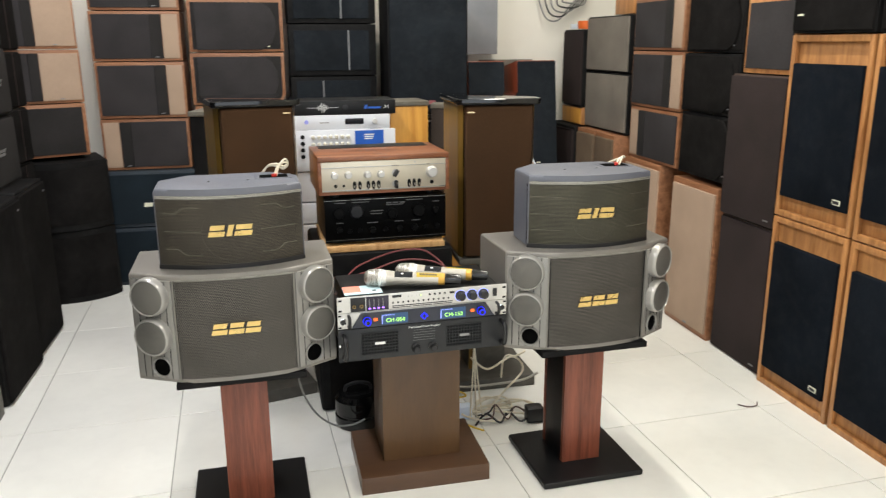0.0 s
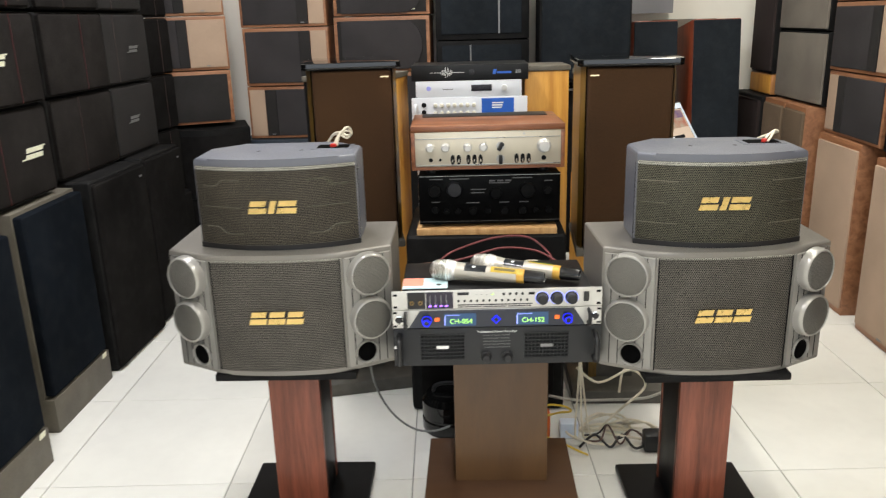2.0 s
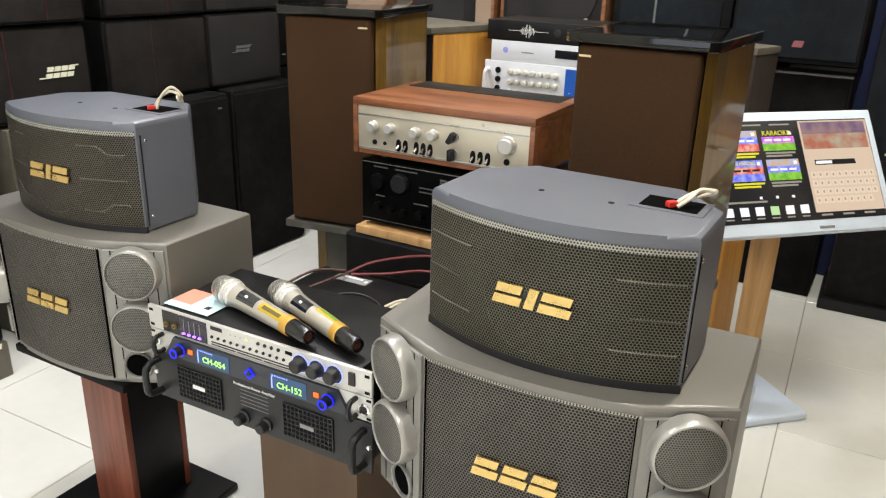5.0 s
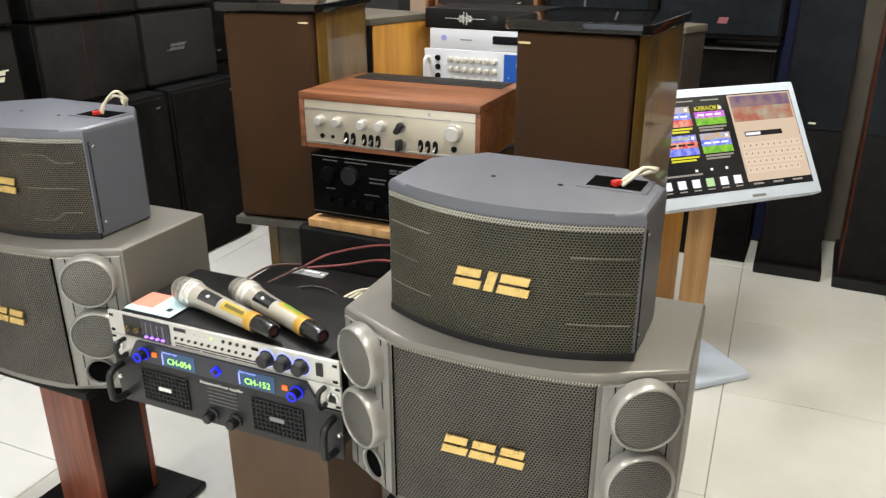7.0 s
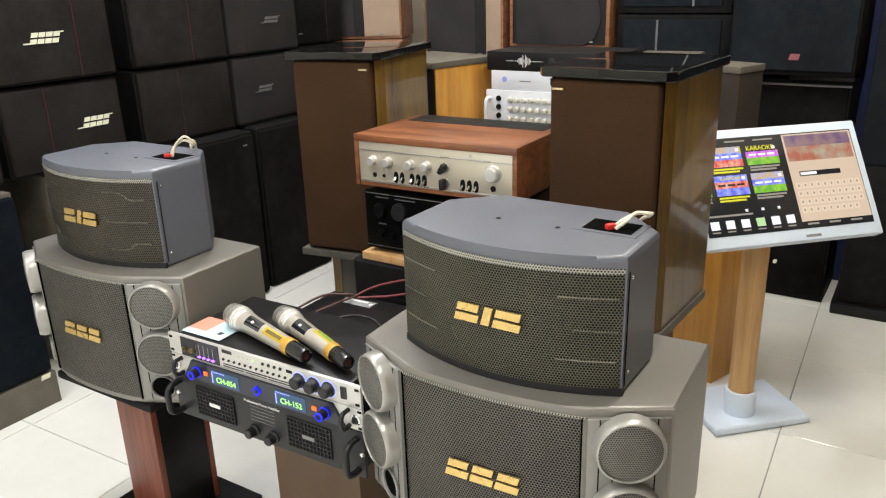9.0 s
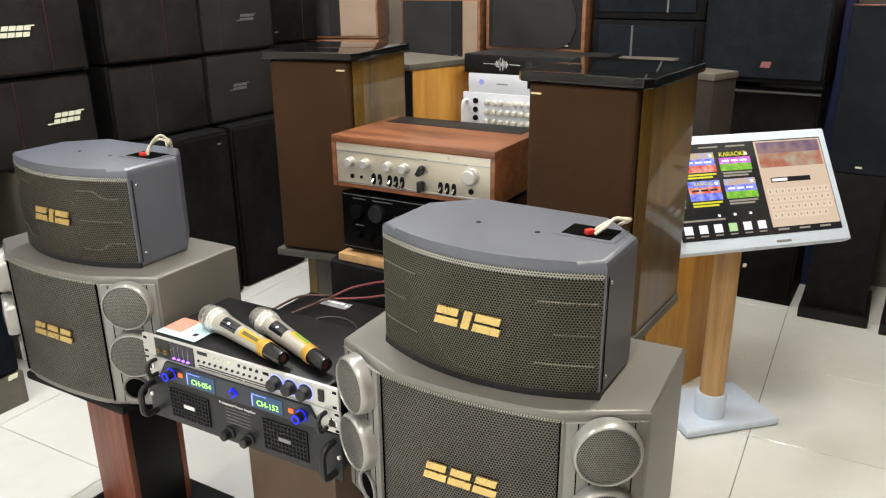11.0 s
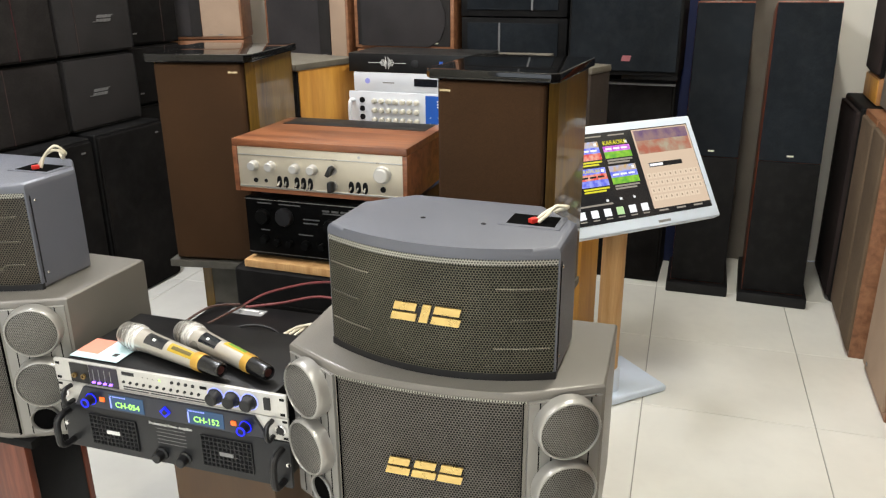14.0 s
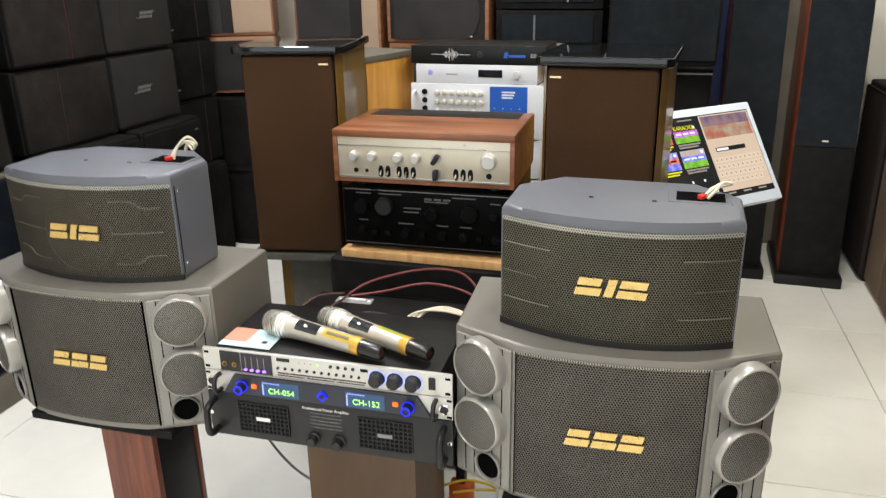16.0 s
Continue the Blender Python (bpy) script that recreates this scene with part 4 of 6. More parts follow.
# ---------------------------------------------------------------- amplifiers on a black box behind
sub = thing("black_bass_cabinet", pose(0.475, 2.54, FZ), "black vinyl bass cabinet carrying two amplifiers", "speaker")
part("cabinet", bmbox(-0.245, 0.245, 0, 0.42, 0.0, 0.592, bevel=0.02, seg=3), black_vinyl, sub)
part("front_grille", bmbox(-0.21, 0.21, -0.006, 0.004, 0.04, 0.5, bevel=0.004), cloth_black, sub)
board = solid("shelf_board", bmbox(0.265, 0.69, 2.545, 2.92, 0.572, 0.592, bevel=0.002), pine, "light wood shelf board under the black amplifier", "board")
dim_print = base_mat("dim_grey_print", (0.1, 0.1, 0.1), rough=0.5, vary=0.1, scale=30)
ba = thing("black_amplifier", pose(0.487, 2.568, 0.592, 0, 0, 1.5), "vintage black amplifier with many dim controls", "amplifier")
part("housing", bmbox(-0.212, 0.212, 0.01, 0.33, 0.012, 0.163, bevel=0.003), black_paint, ba)
part("front_panel", bmbox(-0.214, 0.214, 0, 0.011, 0.01, 0.164, bevel=0.002), base_mat("satin_black_panel", (0.003, 0.003, 0.003), rough=0.3, spec=0.05, vary=0.1), ba, "satin black front panel")
part("chrome_strip", bmbox(-0.213, 0.213, -0.0018, 0.0005, 0.158, 0.1595), silver_ring, ba)
part("lower_strip", bmbox(-0.213, 0.213, -0.0015, 0.0005, 0.018, 0.019), dim_print, ba)
for fx in (-0.16, 0.16):
    bm = bmesh.new()
    lathe(bm, [(0, 0), (0.02, 0), (0.02, 0.01), (0, 0.0101)], pose(fx, 0.05, 0), 18)
    part("foot", bm, black_plastic, ba)
for kx, kz, r in ((-0.165, 0.115, 0.02), (-0.105, 0.118, 0.024), (0.02, 0.105, 0.018), (0.115, 0.112, 0.024), (0.175, 0.11, 0.012),
                  (-0.165, 0.055, 0.011), (-0.13, 0.05, 0.009), (-0.095, 0.05, 0.009), (-0.05, 0.05, 0.012), (-0.005, 0.05, 0.009), (0.045, 0.05, 0.012), (0.1, 0.05, 0.012), (0.14, 0.05, 0.008), (0.18, 0.05, 0.011)):
    bm = bmesh.new()
    lathe(bm, [(r, 0), (r, 0.006), (r * 0.85, 0.014), (0, 0.0145)], pose(kx, 0, kz, 90, 0, 0), 20)
    part("control_knob", bm, black_plastic if kx == -0.105 else base_mat("matt_black_knob", (0.004, 0.004, 0.004), rough=0.45, spec=0.08, vary=0.1), ba)
for x0, x1, z0 in ((-0.18, -0.14, 0.148), (-0.12, -0.06, 0.148), (0.0, 0.06, 0.134), (0.07, 0.13, 0.148), (-0.055, -0.01, 0.115), (-0.055, -0.015, 0.105), (-0.175, -0.15, 0.078), (-0.07, -0.03, 0.074), (0.03, 0.06, 0.074), (0.09, 0.12, 0.074), (0.165, 0.19, 0.138)):
    part("panel_mark", bmbox(x0, x1, -0.0008, 0.0005, z0, z0 + 0.003), dim_print, ba)
for i in range(3):
    part("indicator", bmbox(0.0 + i * 0.024, 0.018 + i * 0.024, -0.002, 0.0005, 0.14, 0.1445), dim_print, ba)

lux = thing("walnut_amplifier", pose(0.484, 2.563, 0.7715, 0, 0, 1.8), "vintage amplifier with champagne face in walnut case", "amplifier")
part("case_top", bmbox(-0.228, 0.228, -0.004, 0.3, 0.113, 0.131, bevel=0.003), walnut, lux)
for s in (-1, 1):
    part("case_side", bmbox(s * 0.222 - 0.006, s * 0.222 + 0.006, -0.004, 0.3, 0.0, 0.113, bevel=0.002), walnut, lux)
part("case_bottom", bmbox(-0.216, 0.216, 0, 0.3, 0.0, 0.01), walnut, lux)
for fx in (-0.17, 0.17):
    for fyy in (0.05, 0.26):
        bm = bmesh.new()
        lathe(bm, [(0, -0.0155), (0.016, -0.0155), (0.016, 0.0), (0, 0.0)], pose(fx, fyy, 0), 14)
        part("foot", bm, black_plastic, lux)
part("rear_grating", bmbox(-0.2, 0.2, 0.205, 0.295, 0.1305, 0.1325, bevel=0.001), black_paint, lux, "black cooling grating in the top")
part("face_plate", bmbox(-0.216, 0.216, 0.0, 0.01, 0.01, 0.1125, bevel=0.001), champagne, lux, "champagne aluminium face")
part("face_rib", bmbox(-0.215, 0.215, -0.003, 0.001, 0.092, 0.0945, bevel=0.0008), silver_ring, lux)
part("face_foot", bmbox(-0.215, 0.215, -0.003, 0.001, 0.013, 0.0155, bevel=0.0008), silver_ring, lux)
for kx, kz, r, mt in ((-0.172, 0.067, 0.0115, silver_face), (-0.126, 0.067, 0.0115, silver_face), (-0.06, 0.066, 0.0115, silver_face), (-0.014, 0.066, 0.0115, silver_face), (0.166, 0.066, 0.0185, silver_face)):
    bm = bmesh.new()
    lathe(bm, [(r * 1.15, 0), (r * 1.15, 0.002), (r, 0.004), (r * 0.95, 0.016), (r * 0.8, 0.018), (0, 0.018)], pose(kx, 0, kz, 90, 0, 0), 28)
    part("silver_knob", bm, mt, lux, "turned silver knob")
for kx, kz, ln in ((0.037, 0.068, 30), (0.037, 0.03, 0)):
    bm = bmesh.new()
    lathe(bm, [(0.012, 0), (0.012, 0.004), (0, 0.004)], pose(kx, 0, kz, 90, 0, 0), 24)
    part("knob_skirt", bm, silver_ring, lux)
    part("lever_knob", bmbox(-0.0055, 0.0055, -0.024, -0.004, -0.013, 0.013, bevel=0.003), black_plastic, lux, "black bar knob", pose(kx, 0, kz, 0, ln, 0))
for kx, kz, r in ((-0.17, 0.03, 0.006), (-0.142, 0.03, 0.0045), (0.166, 0.03, 0.007)):
    bm = bmesh.new()
    lathe(bm, [(r, 0), (r, 0.0015), (0, 0.001)], pose(kx, 0, kz, 90, 0, 0), 16)
    part("socket", bm, vent_mat, lux)
for kx in (-0.105, -0.087, -0.058, -0.04, -0.022, 0.085, 0.103, 0.121):
    bm = bmesh.new()
    prism(bm, [(0.0065 * math.cos(a3), 0.0115 * math.sin(a3) + (0.003 if math.sin(a3) > 0 else -0.003)) for a3 in [math.pi * 2 * i / 14 for i in range(14)]], 0, 0.0015)
    part("switch_slot", bm, vent_mat, lux, "", pose(kx, 0, 0.03, 90, 0, 0))
    bm = bmesh.new()
    tube(bm, [(kx, -0.001, 0.03), (kx, -0.009, 0.024 if kx < 0 else 0.025), (kx, -0.013, 0.022)], 0.0026, 8, 3)
    part("toggle", bm, chrome, lux)
bm = bmesh.new()
lathe(bm, [(0.0035, 0), (0.0035, 0.0015), (0, 0.0015)], pose(0.107, 0, 0.103, 90, 0, 0), 12)
part("pilot_lamp", bm, silver_ring, lux)

# ---------------------------------------------------------------- brown floor speakers on stands


def brown_speaker(m, badge_x, label, dp=0.33):
    t = thing("brown_speaker", m, label, "speaker", "brown glossy-topped speakers")
    w = 0.14
    outline = [(-w, 0.02), (-w + 0.014, 0.0), (w - 0.014, 0.0), (w, 0.02), (w, dp), (-w, dp)]
    bm = bmesh.new()
    prism(bm, [(-w, 0.05), (w, 0.05), (w, dp), (-w, dp)], 0, 0.555, bevel=0.003)
    part("cabinet", bm, gloss_walnut, t, "glossy lacquered walnut cabinet")
    for s in (-1, 1):
        edge = [(s * w, 0.0495), (s * (w - 0.013), 0.014), (s * (w - 0.013), 0.0495)]
        bm = bmesh.new()
        prism(bm, edge if s < 0 else edge[::-1], 0.0, 0.555)
        part("corner_post", bm, gloss_walnut, t, "slanted lacquered corner post")
        xs = sorted((s * (w - 0.0132), s * (w - 0.0172)))
        part("shadow_gap", bmbox(xs[0], xs[1], 0.022, 0.0495, 0.004, 0.552), deep_black, t)
    part("front_grille", bmbox(-w + 0.0175, w - 0.0175, -0.004, 0.0495, 0.006, 0.552, bevel=0.013, seg=4), cloth_brown, t, "brown cloth grille with rounded edges")
    part("badge", bmbox(badge_x - 0.013, badge_x + 0.013, -0.0055, -0.0035, 0.528, 0.5325), pale_gold, t, "small gold badge")
    bm = bmesh.new()
    k = 0.012
    prism(bm, [(x * (1 + k / w), y - (k if y < 0.1 else -k)) for x, y in outline], 0.555, 0.576, bevel=0.004, seg=3)
    part("top_plate", bm, black_gloss, t, "glossy black bevelled top plate")
    part("bottom_plate", bmbox(-w - 0.005, w + 0.005, -0.005, dp + 0.005, -0.022, 0.0, bevel=0.004), slab_grey, t)
    return t


def slab_stand(m, label):
    t = thing("low_stand", m, label, "speaker stand", "low slab stands")
    part("base_slab", bmbox(-0.15, 0.15, -0.01, 0.32, 0, 0.045, bevel=0.004), slab_grey, t)
    part("post", bmbox(-0.085, 0.06, 0.1, 0.24, 0.045, 0.503, bevel=0.003), slab_grey, t)
    part("post_edge", bmbox(-0.087, -0.06, 0.098, 0.0995, 0.045, 0.503), gloss_walnut, t)


slab_stand(pose(0.08, 2.68, FZ, 0, 0, 14), "dark olive slab stand under a brown speaker")
slab_stand(pose(0.905, 2.59, FZ, 0, 0, 0), "dark olive slab stand beside tangled cables")
brown_speaker(pose(0.069, 2.7, 0.508, 0, 0, 10), 0.101, "tall brown-grilled speaker with glossy black top on a stand")
brown_speaker(pose(0.9, 2.588, 0.505, 0, 0, -3), -0.103, "tall brown-grilled speaker with reflective lacquered sides", 0.335)

# ---------------------------------------------------------------- oak speakers and stacked devices behind


def oak_speaker(m, w, d, h, front, label):
    t = thing("oak_speaker", m, label, "speaker", "oak floor speakers")
    part("cabinet", bmbox(-w / 2, w / 2, 0.012, d, 0, h - 0.02, bevel=0.003), oak, t, "golden oak veneer cabinet")
    part("front_panel", bmbox(-w / 2 + 0.002, w / 2 - 0.002, 0, 0.0118, 0.02, h - 0.022, bevel=0.003), front, t)
    part("top_board", bmbox(-w / 2 - 0.004, w / 2 + 0.004, -0.004, d + 0.004, h - 0.02, h, bevel=0.003), grey_base, t, "dull grey top board")
    return t


oak_speaker(pose(-0.047, 3.187, FZ, 0, 0, -15), 0.316, 0.283, 1.03, cloth_black, "golden oak floor speaker with grey top and black grille")
oak_speaker(pose(0.735, 3.44, FZ, 0, 0, 3), 0.18, 0.22, 1.035, oak, "golden oak floor speaker behind the stacked devices")
o2 = thing("oak_speaker", pose(0.915, 3.43, FZ, 0, 0, -20), "oak-based floor speaker with brown cloth upper part", "speaker", "oak floor speakers")
part("lower_cabinet", bmbox(-0.08, 0.08, 0, 0.12, 0, 0.6, bevel=0.003), oak, o2, "golden oak lower cabinet")
part("upper_cabinet", bmbox(-0.08, 0.08, 0, 0.12, 0.6, 1.0, bevel=0.003), cloth_dusk, o2, "brown cloth upper cabinet")
part("top_board", bmbox(-0.083, 0.083, -0.003, 0.123, 1.0, 1.02, bevel=0.003), grey_base, o2)

WX, WY = 0.428, 3.327
dev_base = thing("equipment_rack", pose(WX, WY, 0), "grey metal rack with stacked light-grey devices", "rack")
part("rack_frame", bmbox(-0.2, 0.2, 0.06, 0.3, FZ, 0.3, bevel=0.004), black_paint, dev_base)
for i in range(5):
    z = 0.3 + i * 0.0985
    if i == 4:
        break
    part("rack_device", bmbox(-0.215, 0.215, 0.005, 0.3, z + 0.003, z + 0.132 if i == 3 else z + 0.0955, bevel=0.003), white_metal, dev_base)
mx2 = thing("rack_mixer", pose(WX, WY, 0.732), "light grey rack mixer with rows of knobs and blue panel", "mixer")
part("housing", bmbox(-0.205, 0.205, 0.006, 0.28, 0, 0.175, bevel=0.003), white_metal, mx2)
part("front_panel", bmbox(-0.228, 0.222, -0.004, 0.0055, 0.002, 0.178, bevel=0.003), white_metal, mx2)
part("blue_field", bmbox(0.045, 0.17, -0.0055, -0.0035, 0.01, 0.172), blue_paint, mx2, "blue printed panel")
for i in range(3):
    part("print_bar", bmbox(0.085, 0.13 - i * 0.004, -0.0062, -0.0055, 0.152 - i * 0.009, 0.157 - i * 0.009), paper_white, mx2)
bm = bmesh.new()
for i in range(4):
    for j in range(5):
        box(bm, 0.06 + i * 0.028, 0.063 + i * 0.028, -0.0062, -0.0055, 0.02 + j * 0.02, 0.023 + j * 0.02)
part("dot_marks", bm, paper_white, mx2)
for i in range(7):
    for j in range(5):
        bm = bmesh.new()
        lathe(bm, [(0.0085, 0), (0.008, 0.012), (0.005, 0.014), (0, 0.014)], pose(-0.135 + i * 0.025, -0.004, 0.148 - j * 0.031, 90, 0, 0), 12)
        part("mixer_knob", bm, base_mat("ivory_knob", (0.6, 0.57, 0.48), rough=0.4), mx2)
for j in range(4):
    bm = bmesh.new()
    lathe(bm, [(0.0095, 0), (0.009, 0.004), (0, 0.003)], pose(-0.18, -0.004, 0.15 - j * 0.028, 90, 0, 0), 14)
    part("input_jack", bm, vent_mat, mx2)
bm = bmesh.new()
tube(bm, [(-0.213, -0.004, 0.03), (-0.213, -0.03, 0.035), (-0.213, -0.033, 0.09), (-0.213, -0.03, 0.145), (-0.213, -0.004, 0.15)], 0.006, 8, 4)
part("handle", bm, white_metal, mx2)
wp = thing("white_processor", pose(WX - 0.005, WY, 0.9105), "white rack processor with a small dark display", "processor")
part("housing", bmbox(-0.205, 0.205, 0.0, 0.25, 0, 0.062, bevel=0.003), white_metal, wp)
part("display", bmbox(0.01, 0.09, -0.0015, 0.0005, 0.022, 0.046), dark_glass, wp)
bm = bmesh.new()
lathe(bm, [(0.012, 0), (0.011, 0.012), (0, 0.0125)], pose(0.138, 0, 0.032, 90, 0, 0), 20)
part("dial", bm, silver_face, wp)
bm = bmesh.new()
lathe(bm, [(0.009, 0), (0.009, 0.001), (0, 0.0012)], pose(-0.155, 0, 0.034, 90, 0, 0), 18)
part("blue_mark", bm, base_mat("lavender_print", (0.28, 0.3, 0.7), rough=0.5), wp)
part("print_bar", bmbox(-0.1, -0.06, -0.0006, 0.0005, 0.028, 0.032), print_grey, wp)
wd = thing("black_processor", pose(WX, WY, 0.973), "black rack processor with a white sound-wave print", "processor")
part("housing", bmbox(-0.226, 0.226, 0.0, 0.22, 0, 0.06, bevel=0.003), black_paint, wd)
bm = bmesh.new()
for i in range(11):
    hh = 0.004 + 0.017 * abs(math.sin(i * 1.9)) * math.exp(-((i - 5) / 4.0) ** 2)
    box(bm, -0.112 + i * 0.0045, -0.1102 + i * 0.0045, -0.0008, 0.0005, 0.031 - hh, 0.031 + hh)
box(bm, -0.155, -0.112, -0.0008, 0.0005, 0.0303, 0.0317)
box(bm, -0.062, -0.022, -0.0008, 0.0005, 0.0303, 0.0317)
part("sound_wave_print", bm, paper_white, wd, "white sound-wave print")
bm = bmesh.new()
lathe(bm, [(0.012, 0), (0.012, 0.002), (0.009, 0.003), (0, 0.002)], pose(0.008, 0, 0.031, 90, 0, 0), 20)
part("round_button", bm, grey_panel, wd)
bm = bmesh.new()
slanted(bm, 0.088, 0.1, 0.022, 0.04, -0.0002, 0.0006)
box(bm, 0.105, 0.16, -0.0008, 0.0005, 0.024, 0.032)
part("blue_mark", bm, blue_paint, wd)
text_part("panel_text", "2.0", 0.017, paper_white, wd, on_front(0.186, 0.03, -0.0008))

# ---------------------------------------------------------------- touch screen on its pole
scr = thing("touch_screen_stand", pose(1.116, 3.232, FZ, 0, 0, 45), "white karaoke touch screen on a wooden pole", "touch screen")
bm = bmesh.new()
prism(bm, [(-0.118, -0.078), (0.188, -0.078), (0.188, 0.155), (-0.118, 0.155)], 0, 0.028, bevel=0.012, seg=3)
part("foot_plate", bm, white_plastic, scr)
bm = bmesh.new()
lathe(bm, [(0.045, 0.027), (0.045, 0.1), (0.043, 0.104), (0.036, 0.104)], seg=28)
part("pole_socket", bm, white_plastic, scr)
bm = bmesh.new()
lathe(bm, [(0.036, 0.08), (0.036, 0.66), (0, 0.66)], seg=28)
part("pole", bm, pine, scr, "round light wood pole")
SM = pose(0.04, -0.012, 0.733, -33, 0, 0)
SW, SR, SH = 0.262, 0.276, 0.166
panel = part("screen_housing", bmbox(-SW, SR, 0.0, 0.035, -SH, SH, bevel=0.007, seg=3), white_plastic, scr, "white plastic screen frame", SM)


def screen_glow(name, colour, strength=0.55, noisy=0.0, second=None, scale=30.0):
    m = bpy.data.materials.new(name)
    m.use_nodes = True
    N, L = m.node_tree.nodes, m.node_tree.links
    b = N["Principled BSDF"]
    b.inputs["Roughness"].default_value = 0.15
    b.inputs["Base Color"].default_value = (0.01, 0.01, 0.01, 1)
    b.inputs["Emission Strength"].default_value = strength
    b.inputs["Emission Color"].default_value = rgb(colour)
    if second:
        tc = N.new("ShaderNodeTexCoord")
        n = N.new("ShaderNodeTexNoise")
        n.inputs["Scale"].default_value = scale
        n.inputs["Detail"].default_value = 5
        L.new(tc.outputs["Object"], n.inputs["Vector"])
        r = N.new("ShaderNodeValToRGB")
        r.color_ramp.elements[0].position, r.color_ramp.elements[1].position = 0.38, 0.62
        r.color_ramp.elements[0].color, r.color_ramp.elements[1].color = rgb(colour), rgb(second)
        L.new(n.outputs["Fac"], r.inputs[0])
        L.new(r.outputs[0], b.inputs["Emission Color"])
    return m


sc_dark = screen_glow("screen_dark", (0.012, 0.012, 0.013), 1.0)
sc_tan = screen_glow("screen_tan", (0.74, 0.57, 0.42), 1.0)
sc_tan_dark = screen_glow("screen_brown", (0.5, 0.36, 0.25), 0.9)
sc_land = screen_glow("screen_picture", (0.5, 0.16, 0.1), 0.94, second=(0.5, 0.42, 0.3), scale=22)
sc_sky = screen_glow("screen_picture_top", (0.22, 0.13, 0.25), 0.81, second=(0.4, 0.25, 0.25), scale=25)
sc_white = screen_glow("screen_white", (0.9, 0.9, 0.92), 1.15)
sc_cream = screen_glow("screen_cream", (0.82, 0.66, 0.5), 1.0)
sc_mint = screen_glow("screen_mint", (0.55, 0.8, 0.4), 1.0)
sc_pic = screen_glow("screen_cloud", (0.5, 0.55, 0.85), 0.9, second=(0.75, 0.5, 0.2), scale=45)
sc_grey = screen_glow("screen_grey", (0.5, 0.45, 0.38), 0.7)
sc_yel = screen_glow("screen_yellow", (0.75, 0.7, 0.03), 1.08)
sc_blu = screen_glow("screen_blue", (0.12, 0.15, 0.8), 1.08, second=(0.35, 0.4, 0.9), scale=60)
sc_grn = screen_glow("screen_green", (0.12, 0.42, 0.04), 1.08, second=(0.3, 0.6, 0.05), scale=50)
sc_mag = screen_glow("screen_magenta", (0.55, 0.08, 0.65), 1.08, second=(0.75, 0.3, 0.8), scale=60)
sc_red = screen_glow("screen_red", (0.75, 0.06, 0.05), 1.08, second=(0.8, 0.4, 0.3), scale=60)
part("screen_glass", bmbox(-SW + 0.022, SR - 0.022, -0.0012, 0.002, -SH + 0.034, SH - 0.026), sc_dark, panel, "lit dark screen")
lay = -0.0016


def tile_on_screen(name, x0, x1, z0, z1, mat, k=0):
    part(name, bmbox(x0, x1, lay - 0.0004 * k, -0.0012, z0, z1), mat, panel)


tile_on_screen("picture_top", 0.044, 0.246, 0.1, 0.133, sc_sky)
tile_on_screen("picture_bottom", 0.044, 0.246, 0.058, 0.1, sc_land)
tile_on_screen("picture_border", 0.038, 0.252, 0.05, 0.137, sc_tan, -0.5)
tile_on_screen("keyboard_page", 0.038, 0.252, -0.113, 0.05, sc_tan)
tile_on_screen("entry_field", 0.066, 0.192, 0.014, 0.028, sc_dark, 1)
tile_on_screen("entry_word", 0.069, 0.118, 0.017, 0.025, sc_white, 2)
for j in range(4):
    for i in range(10 - (j == 3)):
        x = 0.046 + i * 0.02
        z = -0.012 - j * 0.023
        tile_on_screen("key_cap", x, x + 0.017, z - 0.009, z + 0.008, sc_cream, 1)
        tile_on_screen("key_mark", x + 0.006, x + 0.0105, z - 0.004, z + 0.003, sc_tan_dark, 2)
tile_on_screen("status_strip", 0.038, 0.252, -0.127, -0.114, sc_dark, 2)
for i in range(3):
    tile_on_screen("status_word", 0.052 + i * 0.066, 0.086 + i * 0.066, -0.123, -0.118, sc_grey, 3)
cards = [(-0.239, 0.034, 0.058, sc_blu, sc_grn), (-0.19, 0.097, 0.058, sc_blu, sc_red), (-0.08, 0.097, 0.058, sc_mag, sc_grn),
         (-0.239, 0.034, -0.022, sc_red, sc_grn), (-0.19, 0.097, -0.022, sc_red, sc_blu), (-0.08, 0.097, -0.022, sc_blu, sc_grn)]
